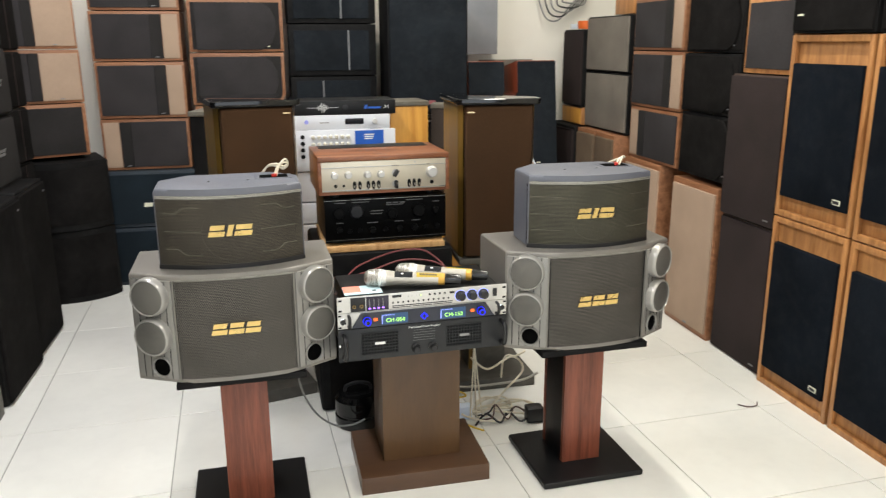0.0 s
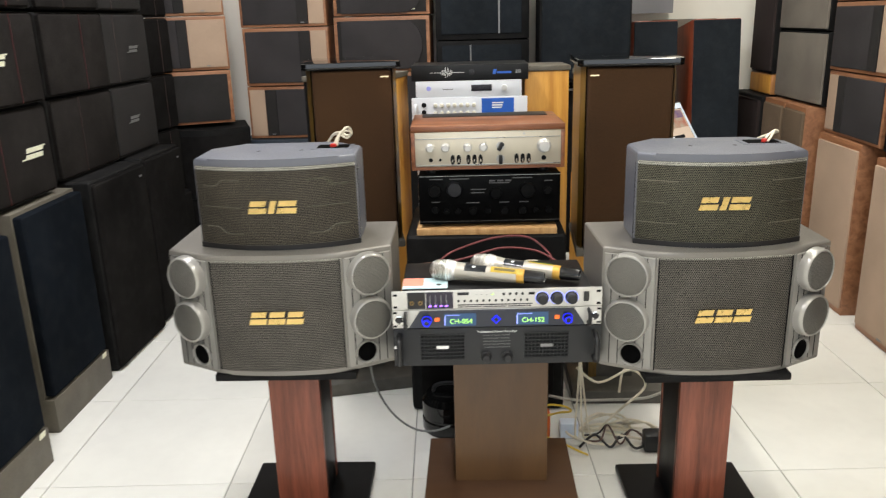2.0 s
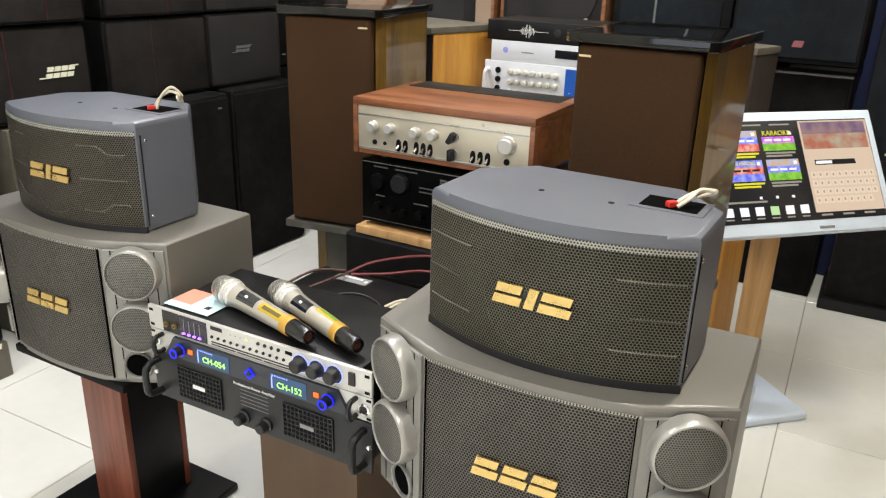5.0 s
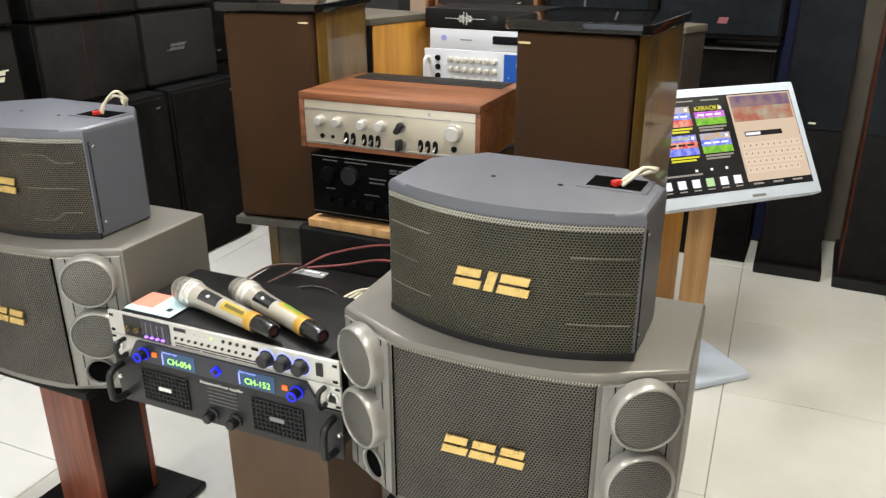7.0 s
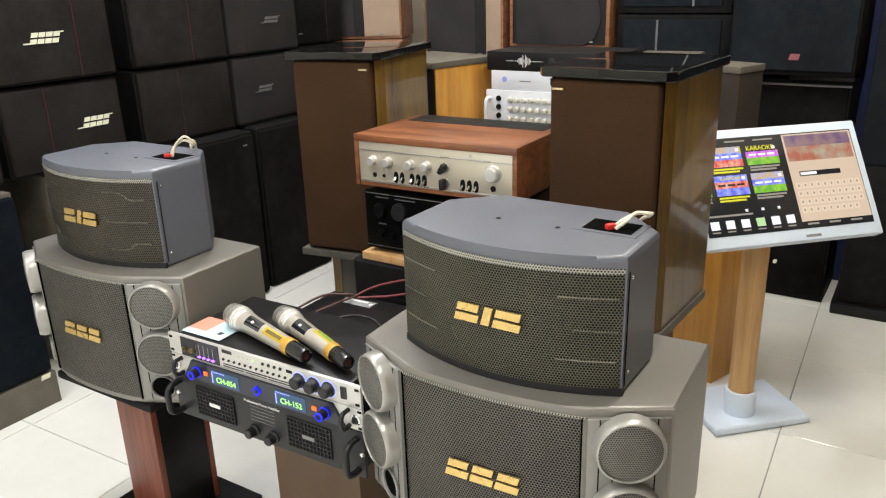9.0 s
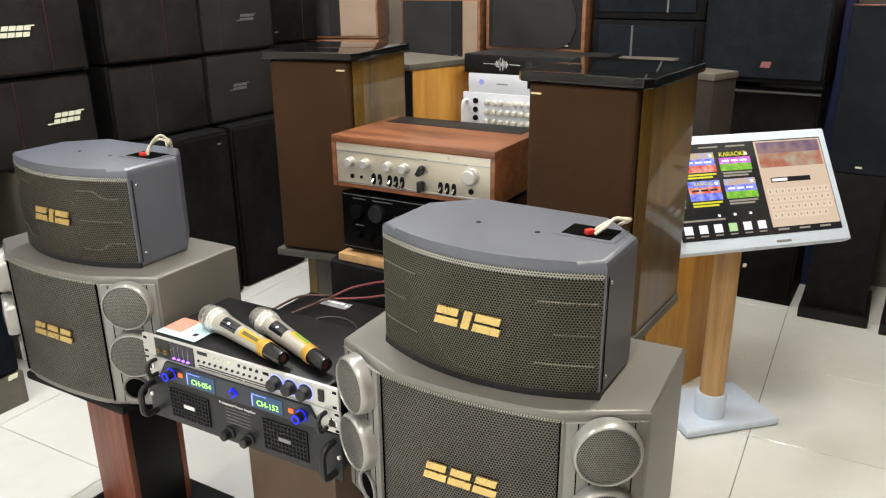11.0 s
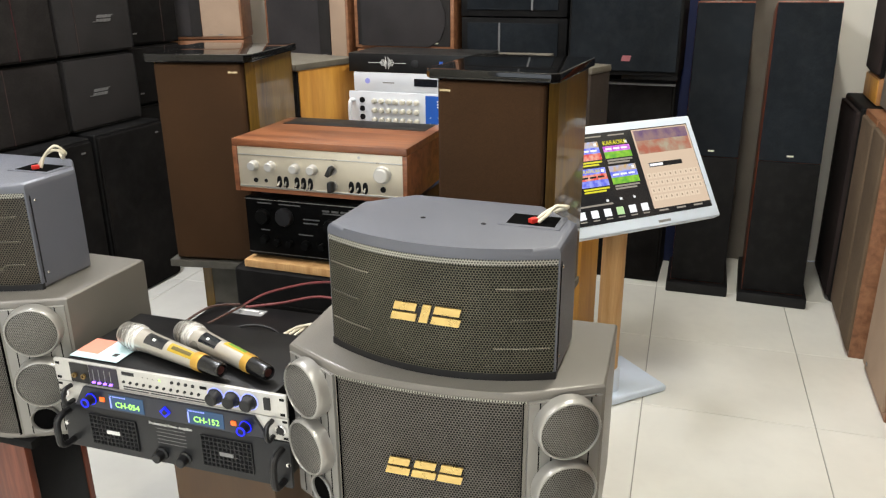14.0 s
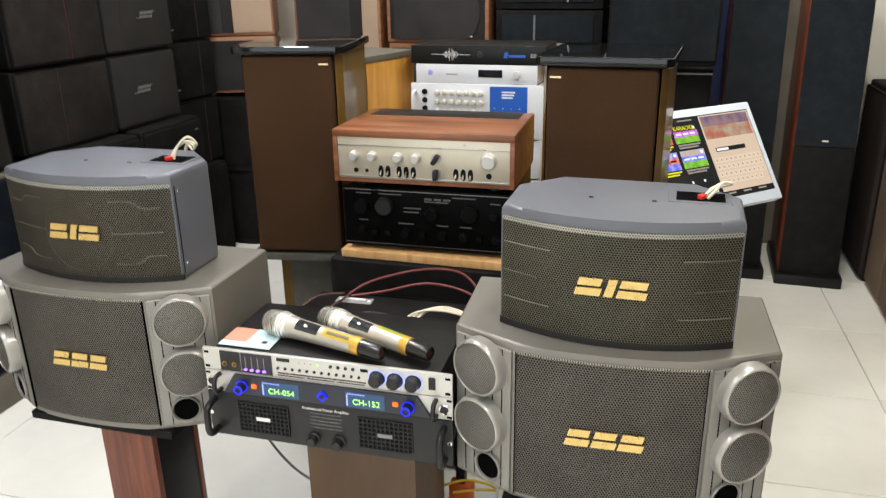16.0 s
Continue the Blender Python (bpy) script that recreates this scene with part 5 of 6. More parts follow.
for k, (cx, cw, cz, ca, cb) in enumerate(cards):
    tile_on_screen("song_card", cx, cx + cw, cz, cz + 0.02, cb)
    tile_on_screen("song_card", cx, cx + cw, cz + 0.02, cz + 0.038, ca)
    tile_on_screen("song_card", cx, cx + cw, cz + 0.038, cz + 0.056, sc_dark if k == 2 else sc_pic if k in (1, 5) else sc_blu)
    if cw > 0.05:
        if k == 2:
            text_part("card_text", "KARAOKE", 0.0185, sc_yel, panel, on_front(cx + 0.045, cz + 0.047, -0.0022))
        elif k == 4:
            text_part("card_text", "KARAOKE", 0.013, sc_yel, panel, on_front(cx + 0.048, cz + 0.047, -0.0022))
        for i in range(3):
            tile_on_screen("title_bar", cx + 0.008 + 0.028 * i, cx + 0.03 + 0.028 * i, cz + 0.026, cz + 0.0315, sc_white if k != 4 else sc_dark, 1)
        tile_on_screen("corner_icon", cx + cw - 0.016, cx + cw - 0.006, cz + 0.042, cz + 0.051, sc_white, 1)
    for i in range(2):
        tile_on_screen("caption_bar", cx + 0.004, cx + cw - 0.004 - 0.012 * i * (cw > 0.05), cz - 0.009 - i * 0.008, cz - 0.004 - i * 0.008, sc_yel if k % 3 == 1 or i == 0 and k == 0 else sc_grey, 1)
for i in range(6):
    x = -0.006 - i * 0.0445
    tile_on_screen("menu_icon", x, x + 0.025, -0.113, -0.09, sc_white if i != 2 else sc_mint)
    tile_on_screen("menu_word", x + 0.001, x + 0.024, -0.122, -0.1185, sc_grey)
for i in range(3):
    tile_on_screen("heading_bar", -0.22 + i * 0.085, -0.16 + i * 0.085, 0.127, 0.131, sc_grey)
    tile_on_screen("small_icon", -0.12 + i * 0.048, -0.112 + i * 0.048, -0.07, -0.063, sc_white)
tile_on_screen("slider_bar", -0.235, -0.1, -0.079, -0.074, sc_grey)
part("maker_bar", bmbox(0.04, 0.085, -0.0006, 0.0, -SH + 0.01, -SH + 0.017), print_grey, panel)

# ---------------------------------------------------------------- shop cabinets along the walls
WEST, EAST, NORTH = 90, -90, 0
rng = random.Random(4)


def cabinet(name, m, w, h, d, shell, panels, label, badges=(), lines=(), round_=0.004, group="", plinth=None, inset=None):
    """A shop speaker: shell, cloth panels on its front, piping and badges. The front is local y = 0, x runs to the viewer's right."""
    if abs(m.translation.z) < 1e-6:
        m, h = pose(0, 0, FZ) @ m, h - FZ
    m = m @ pose(rng.uniform(-0.003, 0.003), rng.uniform(-0.006, 0.006), 0, 0, 0, rng.uniform(-0.9, 0.9))
    t = thing(name, m, label, "speaker", group)
    part("cabinet", bmbox(-w / 2, w / 2, 0.0, d, 0, h, bevel=round_, seg=3 if round_ > 0.008 else 2), shell, t)
    for nm, x0, x1, z0, z1, mat, proud, bev in panels:
        part(nm, bmbox(-w / 2 + x0 * w, -w / 2 + x1 * w, -proud, 0.006, z0 * h, z1 * h, bevel=bev, seg=3), mat, t)
    for x, z, bw, bh, mat in badges:
        y = -max([p[6] for p in panels] + [0]) - 0.0004
        bm = bmesh.new()
        if bw <= 0.05:
            slanted(bm, -w / 2 + x * w - bw / 2, -w / 2 + x * w + bw / 2, z * h - bh / 2, z * h + bh / 2, y, 0.002)
            part("badge", bm, mat, t, "small maker's badge, a plain bar")
            continue
        c = -w / 2 + x * w
        slanted(bm, c - bw * 0.62, c - bw * 0.36, z * h - bh * 0.5, z * h - bh * 0.38, y, 0.002)
        badge = part("badge", bm, mat, t, "small maker's badge of plain bars")

        def bar(x0, x1, q0, q1, lean=0.35):
            bb = bmesh.new()
            slanted(bb, x0, x1, z * h + bh * q0, z * h + bh * q1, y, 0.002, lean)
            part("badge_bar", bb, mat, badge)

        for i in range(4):
            xa = c - bw * 0.42 + i * bw * 0.235
            for q0, q1 in ((-0.5, -0.08), (0.08, 0.5)):
                bar(xa + (q0 + 0.5) * bh * 0.35, xa + (q0 + 0.5) * bh * 0.35 + bw * 0.2, q0, q1)
        bar(c + bw * 0.5, c + bw * 0.7, 0.4, 0.52, 0.0)
    for x, mat in lines:
        xx = -w / 2 + x * w
        y = -max([p[6] for p in panels] + [0])
        part("piping", bmbox(xx - 0.0012, xx + 0.0012, y - 0.0012, y + 0.001, 0.03 * h, 0.97 * h), mat, t)
    if plinth:
        part("plinth", bmbox(-w / 2 - 0.002, w / 2 + 0.002, -0.03, 0.03, 0, plinth, bevel=0.004), grey_base, t, "worn grey-brown plinth")
    return t


def full(mat, proud=0.012, e=0.02, bev=0.008):
    return [("grille", e, 1 - e, e * 1.3, 1 - e * 1.3, mat, proud, bev)]


# west side: floor row
G = "floor speakers along the west wall"
for y, x, w, lab in ((1.64, -0.845, 0.345, "grey-sided floor speaker with navy cloth on worn plinth"),
                     (2.065, -0.845, 0.36, "grey-sided floor speaker with navy cloth on worn plinth"),
                     (2.6, -0.91, 0.39, "grey-sided floor speaker with navy cloth, set further back")):
    cabinet("floor_speaker", pose(x, y, 0, 0, 0, WEST + 1), w, 0.69, 0.42, grey_base, [("grille", 0.02, 0.98, 0.17, 0.985, cloth_navy, 0.03, 0.01)], lab, group=G, plinth=0.113,
            badges=((0.9, 0.15, 0.03, 0.016, badge_white),))
for y, x, w in ((3.065, -0.885, 0.43), (3.515, -0.905, 0.39)):
    cabinet("floor_speaker", pose(x, y, 0, 0, 0, WEST), w, 0.695, 0.4, black_vinyl, full(cloth_black, 0.014, 0.012, 0.014), "all-black cloth floor speaker below stacked speakers", round_=0.014, group=G,
            badges=((0.86, 0.93, 0.02, 0.006, badge_dim),))
cabinet("floor_speaker", pose(-0.97, 3.84, 0, 0, 0, WEST), 0.3, 0.43, 0.36, black_vinyl, full(cloth_black, 0.012, 0.02, 0.012), "short black floor speaker in the dark corner", round_=0.012, group=G)

# west side: two facing rows of black bookshelf speakers
G = "black bookshelf speakers stacked along the west wall"


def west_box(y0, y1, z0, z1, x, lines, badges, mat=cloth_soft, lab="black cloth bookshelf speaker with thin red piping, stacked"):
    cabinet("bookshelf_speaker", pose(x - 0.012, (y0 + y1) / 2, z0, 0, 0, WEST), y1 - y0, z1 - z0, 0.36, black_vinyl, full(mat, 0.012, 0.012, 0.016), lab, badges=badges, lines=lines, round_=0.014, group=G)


rows = [(0.7, 0.98), (0.985, 1.262), (1.267, 1.545)]
big = (0.105, 0.034)
for k, (z0, z1) in enumerate(rows):
    west_box(1.84, 2.275, z0, z1, -0.92, ((0.6, red_line),) if k else (), ((0.88, 0.12, 0.03, 0.007, badge_white),))
    west_box(1.38, 1.82, z0, z1, -0.92, (), ())
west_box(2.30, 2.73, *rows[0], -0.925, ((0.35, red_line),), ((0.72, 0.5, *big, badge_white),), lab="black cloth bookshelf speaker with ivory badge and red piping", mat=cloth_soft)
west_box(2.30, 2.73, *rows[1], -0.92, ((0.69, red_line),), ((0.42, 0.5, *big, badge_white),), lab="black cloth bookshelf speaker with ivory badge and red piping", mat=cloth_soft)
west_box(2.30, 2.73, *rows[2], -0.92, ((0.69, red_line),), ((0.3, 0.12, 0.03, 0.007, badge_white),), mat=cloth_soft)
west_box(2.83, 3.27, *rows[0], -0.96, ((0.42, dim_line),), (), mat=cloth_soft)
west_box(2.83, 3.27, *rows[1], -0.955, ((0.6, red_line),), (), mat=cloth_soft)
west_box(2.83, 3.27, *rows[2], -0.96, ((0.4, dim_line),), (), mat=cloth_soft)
west_box(3.28, 3.68, *rows[0], -0.97, (), ((0.42, 0.5, 0.085, 0.026, badge_dim),), mat=cloth_dkgrey, lab="dark grey cloth bookshelf speaker with dim badge")
west_box(3.28, 3.69, *rows[1], -0.965, ((0.25, dim_line),), ((0.6, 0.48, 0.085, 0.026, badge_dim),), mat=cloth_dkgrey, lab="dark grey cloth bookshelf speaker with dim badge")
west_box(3.28, 3.69, *rows[2], -0.97, ((0.3, dim_line),), (), mat=cloth_dkgrey, lab="dark grey cloth bookshelf speaker, top of stack")
for z0, z1 in ((0.43, 0.73), (0.735, 0.985), (0.99, 1.24), (1.245, 1.5)):
    cabinet("bookshelf_speaker", pose(-1.03, 3.87, z0, 0, 0, WEST - 8), 0.32, z1 - z0, 0.34, black_vinyl, full(cloth_black, 0.01, 0.02, 0.008), "small black speaker stacked beside the corner", group=G,
            badges=((0.2, 0.2, 0.02, 0.006, badge_dim),), lines=((0.7, dim_line),))

# north-west corner: rounded bass bins and two-tone speakers turned to the room
G = "two-tone wooden bookshelf speakers"


def strip_panels(flip, k=0.66):
    a = [("grille", 0.03, k, 0.05, 0.94, cloth_grey, 0.006, 0.003), ("dark_strip", k, k + 0.13, 0.05, 0.94, cloth_dkgrey, 0.009, 0.003), ("beige_panel", k + 0.135, 0.975, 0.05, 0.94, cloth_beige, 0.004, 0.002)]
    if flip:
        a = [(n, 1 - x1, 1 - x0, z0, z1, mt, p, b) for n, x0, x1, z0, z1, mt, p, b in a]
    return a


def two_tone(m, w, h, d, flip, k=0.66, lab="wooden bookshelf speaker with grey cloth and beige end"):
    return cabinet("bookshelf_speaker", m, w, h, d, box_wood, strip_panels(flip, k), lab, group=G, badges=((0.72 if not flip else 0.28, 0.08, 0.02, 0.005, badge_dim),))


for z0, h in ((0.725, 0.26), (0.99, 0.255), (1.25, 0.26)):
    if z0 < 0.8:
        cabinet("bookshelf_speaker", pose(-0.95, 4.14, z0, 0, 0, 24), 0.37, h, 0.27, box_wood, [("grille", 0.04, 0.95, 0.05, 0.93, cloth_dkgrey, 0.006, 0.003)], "wooden bookshelf speaker with charcoal cloth in the corner", group=G)
    else:
        two_tone(pose(-0.95, 4.14, z0, 0, 0, 24), 0.37, h, 0.27, False, 0.36)


def bass_bin(m, r, h, d, label):
    t = thing("bass_bin", m, label, "speaker", "rounded black bass bins")
    bm = bmesh.new()
    prism(bm, arc(r, 0.07, 0.07, 12) + [(r, d), (-r, d)], 0, h, bevel=0.012, seg=3)
    part("cabinet", bm, black_vinyl, t)
    bm = bmesh.new()
    curved_sheet(bm, r * 0.93, 0.062, 0.058, 0.03, h - 0.03, 0.01, 14)
    part("grille", bm, cloth_black, t)


bass_bin(pose(-0.87, 4.07, 0.36, 0, 0, 20), 0.2, 0.345, 0.36, "rounded black bass bin stacked in the corner")
bass_bin(pose(-0.87, 4.08, FZ, 0, 0, 20), 0.2, 0.375, 0.36, "rounded black bass bin on the floor in the corner")

# north side
NY = 4.37
G2 = "dark speakers along the north wall"
for z0, z1, flip in ((0.615, 0.885, True), (0.89, 1.18, False), (1.185, 1.435, False), (1.44, 1.7, False)):
    two_tone(pose(-0.527, NY, z0), 0.445, z1 - z0, 0.27, flip)
for z0, z1 in ((0.0, 0.3), (0.305, 0.61)):
    cabinet("blue_black_speaker", pose(-0.5, NY - 0.03, z0), 0.6, z1 - z0, 0.36, base_mat("blue_black_vinyl", (0.02, 0.029, 0.039), rough=0.5, vary=0.2, bump=0.2), [("grille", 0.03, 0.97, 0.06, 0.94, cloth_teal, 0.006, 0.004)],
            "low blue-black stage speaker under wooden speakers", group=G2, badges=((0.42, 0.4, 0.045, 0.022, badge_white),))
solid("support_crate", bmbox(-0.18, 1.18, NY + 0.02, NY + 0.37, FZ, 0.62, bevel=0.004), black_vinyl, "long black crate carrying the stacked speakers", "crate")


def trapeze_grille(t, w, h, mat, flip):
    bm = bmesh.new()
    pts = [(0.05, 0.04), (0.78, 0.04), (0.9, 0.16), (0.95, 0.4), (0.95, 0.62), (0.9, 0.84), (0.8, 0.96), (0.05, 0.96)]
    if flip:
        pts = [(1 - x, z) for x, z in reversed(pts)]
    prism(bm, [((x - 0.5) * w, z * h) for x, z in pts], 0, 0.012, bevel=0.005, seg=2)
    part("rounded_grille", bm, mat, t, "charcoal cloth grille with rounded end", pose(0, 0.0, 0, 90, 0, 0))


for z0, z1 in ((0.625, 0.945), (0.95, 1.222), (1.228, 1.5), (1.505, 1.7)):
    t = cabinet("wood_edged_speaker", pose(-0.022, NY, z0), 0.49, z1 - z0, 0.3, box_wood, [("front_board", 0.035, 0.965, 0.05, 0.93, cloth_dkgrey, 0.004, 0.002)], "wood-edged speaker with rounded charcoal grille", group=G2,
                badges=((0.82, 0.1, 0.028, 0.006, badge_white),))
    trapeze_grille(t, 0.46, (z1 - z0) * 0.96, cloth_grey, False)
for z0, z1, dv in ((0.625, 0.9, 0.5), (0.905, 1.092, 0.37), (1.097, 1.37, 0.68), (1.375, 1.62, 0.6)):
    t = cabinet("black_shelf_speaker", pose(0.49, NY, z0), 0.475, z1 - z0, 0.3, black_vinyl, [("grille", 0.06, 0.92, 0.1, 0.88, cloth_ink, 0.006, 0.003)], "black framed shelf speaker with divided cloth", group=G2)
    part("divider", bmbox(-0.2375 + dv * 0.475 - 0.004, -0.2375 + dv * 0.475 + 0.004, -0.009, -0.004, 0.1 * (z1 - z0), 0.88 * (z1 - z0)), badge_dim, t)
cabinet("large_black_speaker", pose(0.985, 4.2, 0.885), 0.44, 0.64, 0.34, black_vinyl, full(cloth_ink, 0.012, 0.02, 0.006), "large black speaker with dull red badge, stacked high", group=G2, badges=((0.53, 0.105, 0.034, 0.022, badge_red),))
t = cabinet("large_black_speaker", pose(1.0, 4.285, 0.0), 0.4, 0.86, 0.3, black_vinyl, full(cloth_black, 0.012, 0.02, 0.006), "large black speaker on the floor under another", group=G2, badges=((0.52, 0.17, 0.014, 0.016, badge_white),))
part("metal_edge", bmbox(-0.19, 0.2, -0.016, 0.004, 0.858, 0.866), badge_dim, t)
part("carry_bar", bmbox(-0.02, 0.205, -0.01, 0.02, 0.8805, 0.896, bevel=0.003), black_plastic, t)
solid("blue_cloth_roll", bmbox(1.19, 1.25, 4.56, 4.62, FZ, 1.5, bevel=0.012), blue_cloth, "blue cloth roll standing between speakers", "cloth")


def tower(m, w, h, d, lean, side, label):
    """Tall speaker leaning back on a level plinth."""
    t = thing("tower_speaker", m, label, "speaker", "black tower speakers")
    tip = pose(0, 0, 0.04, -lean, 0, 0)
    part("cabinet", bmbox(-w / 2, w / 2, 0.012, d, 0.0, h, bevel=0.004), side, t, "cherry veneer cabinet", tip)
    part("upper_grille", bmbox(-w / 2 + 0.001, w / 2 - 0.001, -0.004, 0.0115, h * 0.47, h - 0.006, bevel=0.005), cloth_ink, t, "", tip)
    part("lower_front", bmbox(-w / 2 + 0.001, w / 2 - 0.001, 0.0, 0.0115, 0.01, h * 0.468, bevel=0.003), black_vinyl, t, "", tip)
    part("plinth", bmbox(-w / 2 - 0.016, w / 2 + 0.016, -0.025, d + 0.01, 0, 0.045, bevel=0.006), black_paint, t)
    part("badge", bmbox(-0.012, 0.012, -0.0055, -0.0035, h * 0.487, h * 0.493), badge_white, t, "", tip)


tower(pose(1.362, 4.215, FZ, 0, 0, 1), 0.217, 1.155, 0.29, 7, red_wood, "black tower speaker with cherry sides on a plinth")
tower(pose(1.658, 4.185, FZ, 0, 0, -1.2), 0.232, 1.16, 0.42, 8, red_wood, "black tower speaker with cherry side, small badge")
solid("leaning_board", bmbox(1.42, 1.76, 4.7, 4.74, FZ, 1.165, bevel=0.003), cloth_taupe, "taupe cloth-covered board behind the tower speakers", "board")
solid("window_panel", bmbox(1.2, 1.5, 4.6, 4.66, 1.2, 1.95, bevel=0.004), base_mat("grey_frosted_panel", (0.27, 0.28, 0.3), rough=0.2, vary=0.15, scale=4), "grey frosted panel on the back wall", "panel")

# east side
G3 = "speakers stacked along the east wall"
EX = 1.95


def east(y0, y1, z0, z1, x, shell, panels, lab, d=0.36, name="shelf_speaker", **k):
    return cabinet(name, pose(x, (y0 + y1) / 2, z0, 0, 0, EAST), y1 - y0, z1 - z0, d, shell, panels, lab, group=G3, **k)


for y0, y1 in ((3.76, 4.0), (4.01, 4.26)):
    east(y0, y1, 0, 0.785, 1.895, box_wood, full(cloth_umber, 0.012, 0.02, 0.012), "brown cloth floor speaker with wooden sides", name="floor_speaker")
east(4.28, 4.7, 0, 0.785, 1.885, black_vinyl, full(cloth_choc, 0.012, 0.02, 0.02), "dark cloth floor speaker in the corner", name="floor_speaker", round_=0.014)
east(3.33, 3.7, 0, 0.69, 1.94, box_wood, full(cloth_beige, 0.01, 0.03, 0.004), "beige cloth floor speaker in a wooden cabinet", name="floor_speaker", badges=((0.2, 0.07, 0.02, 0.008, badge_dim),))
east(2.83, 3.205, 0, 0.665, 1.95, box_wood, full(cloth_beige, 0.01, 0.03, 0.004), "beige cloth floor speaker in a wooden cabinet", name="floor_speaker", badges=((0.55, 0.05, 0.03, 0.008, badge_dim),))
for z0, z1 in ((0.79, 1.105), (1.11, 1.405)):
    east(3.75, 4.28, z0, z1, 1.95, black_vinyl, full(cloth_taupe, 0.01, 0.02, 0.004), "black framed speaker with taupe cloth")
east(4.3, 4.6, 0.79, 0.89, 1.93, honey_wood, [("front_board", 0.02, 0.98, 0.05, 0.95, oak, 0.004, 0.003)], "short honey wood box under a black speaker", name="wooden_box")
east(4.3, 4.6, 0.895, 1.34, 1.93, black_vinyl, full(cloth_choc, 0.01, 0.02, 0.004), "narrow black speaker standing on a wooden box")
for z0, z1, fl in ((0.695, 0.95, True), (0.955, 1.225, False), (1.23, 1.47, False)):
    cabinet("bookshelf_speaker", pose(EX, 3.46, z0, 0, 0, EAST), 0.5, z1 - z0, 0.3, box_wood, strip_panels(fl), "wooden bookshelf speaker with grey cloth and beige end", group=G)
solid("orange_carton", bmbox(1.97, 2.2, 3.76, 3.98, 1.41, 1.52, bevel=0.003), honey_wood, "small orange wooden box on stacked speakers", "box")
for z0, z1 in ((0.69, 0.965), (0.97, 1.22), (1.225, 1.47)):
    t = east(2.76, 3.19, z0, z1, EX, black_vinyl, [("front_board", 0.02, 0.98, 0.04, 0.96, cloth_black, 0.004, 0.004)], "black speaker with rounded black grille", badges=((0.85, 0.12, 0.026, 0.006, badge_dim),))
    trapeze_grille(t, 0.42, z1 - z0, cloth_black, False)
for z0, z1 in ((0.0, 0.572), (0.577, 1.145)):
    east(2.445, 2.795, z0, z1, EX, base_mat("dark_wood_shell", (0.05, 0.03, 0.022), rough=0.5), full(cloth_choc, 0.012, 0.008, 0.005), "chocolate cloth speaker, one of a stacked pair", badges=((0.87, 0.05, 0.03, 0.006, badge_dim),))
east(2.445, 2.75, 1.15, 1.43, EX, honey_wood, full(cloth_grey, 0.004, 0.05, 0.003), "wood-framed speaker with charcoal cloth on a pair")


def framed_cabinet(y0, y1, z0, z1, x):
    w, h = y1 - y0, z1 - z0
    t = thing("wooden_speaker", pose(x, (y0 + y1) / 2, z0, 0, 0, EAST), "large honey wood speaker with black cloth and frame", "speaker", "honey wood cabinets along the east wall")
    part("cabinet", bmbox(-w / 2, w / 2, 0.018, 0.4, 0, h, bevel=0.003), honey_wood, t)
    for s in (-1, 1):
        part("side_rail", bmbox(s * (w / 2 - 0.0095) - 0.0095, s * (w / 2 - 0.0095) + 0.0095, 0, 0.0175, 0, h, bevel=0.003), honey_wood, t)
    for a2, b2 in ((0, 0.022), (h - 0.022, h)):
        part("cross_rail", bmbox(-w / 2 + 0.0195, w / 2 - 0.0195, 0, 0.0175, a2, b2, bevel=0.003), honey_wood, t)
    part("grille", bmbox(-w / 2 + 0.024, w / 2 - 0.024, -0.006, 0.0178, 0.075, h - 0.095, bevel=0.005), cloth_navy, t, "navy black cloth grille")
    bd = part("badge", bmbox(w / 2 - 0.085, w / 2 - 0.05, -0.0085, -0.0055, 0.095, 0.112), badge_white, t, "small pale badge")
    part("badge_face", bmbox(w / 2 - 0.082, w / 2 - 0.053, -0.009, -0.0085, 0.098, 0.109), grey_panel, bd)
    return t


for y0, y1 in ((2.035, 2.42), (1.635, 2.02), (1.235, 1.62)):
    for z0, z1 in ((FZ, 0.645), (0.65, 1.29)):
        framed_cabinet(y0, y1, z0, z1, 1.92)
    east(y0, y1, 1.295, 1.6, 1.92, black_vinyl, full(cloth_black, 0.01, 0.02, 0.006), "black speaker lying on honey wood cabinets", badges=((0.12, 0.2, 0.03, 0.007, badge_white),))

bm = bmesh.new()
lathe(bm, [(0.03, 0), (0.055, 0), (0.055, 0.045), (0.03, 0.045), (0.03, 0)], pose(2.0, 4.42, 1.345), 20)
solid("orange_tape_roll", bm, orange_plastic, "orange roll of tape on a narrow black speaker", "tape roll")
solid("white_box", bmbox(1.96, 2.1, 4.46, 4.58, 1.345, 1.375, bevel=0.003), white_plastic, "small white box beside an orange tape roll", "box")

# ---------------------------------------------------------------- cables and small things


def cable(name, pts, r, mat, label):
    bm = bmesh.new()
    pts = [(x, y, z + FZ * max(0.0, 1 - z / 0.5)) for x, y, z in pts]
    tube(bm, pts, r, 7, 7)
    return solid(name, bm, mat, label, "cable")


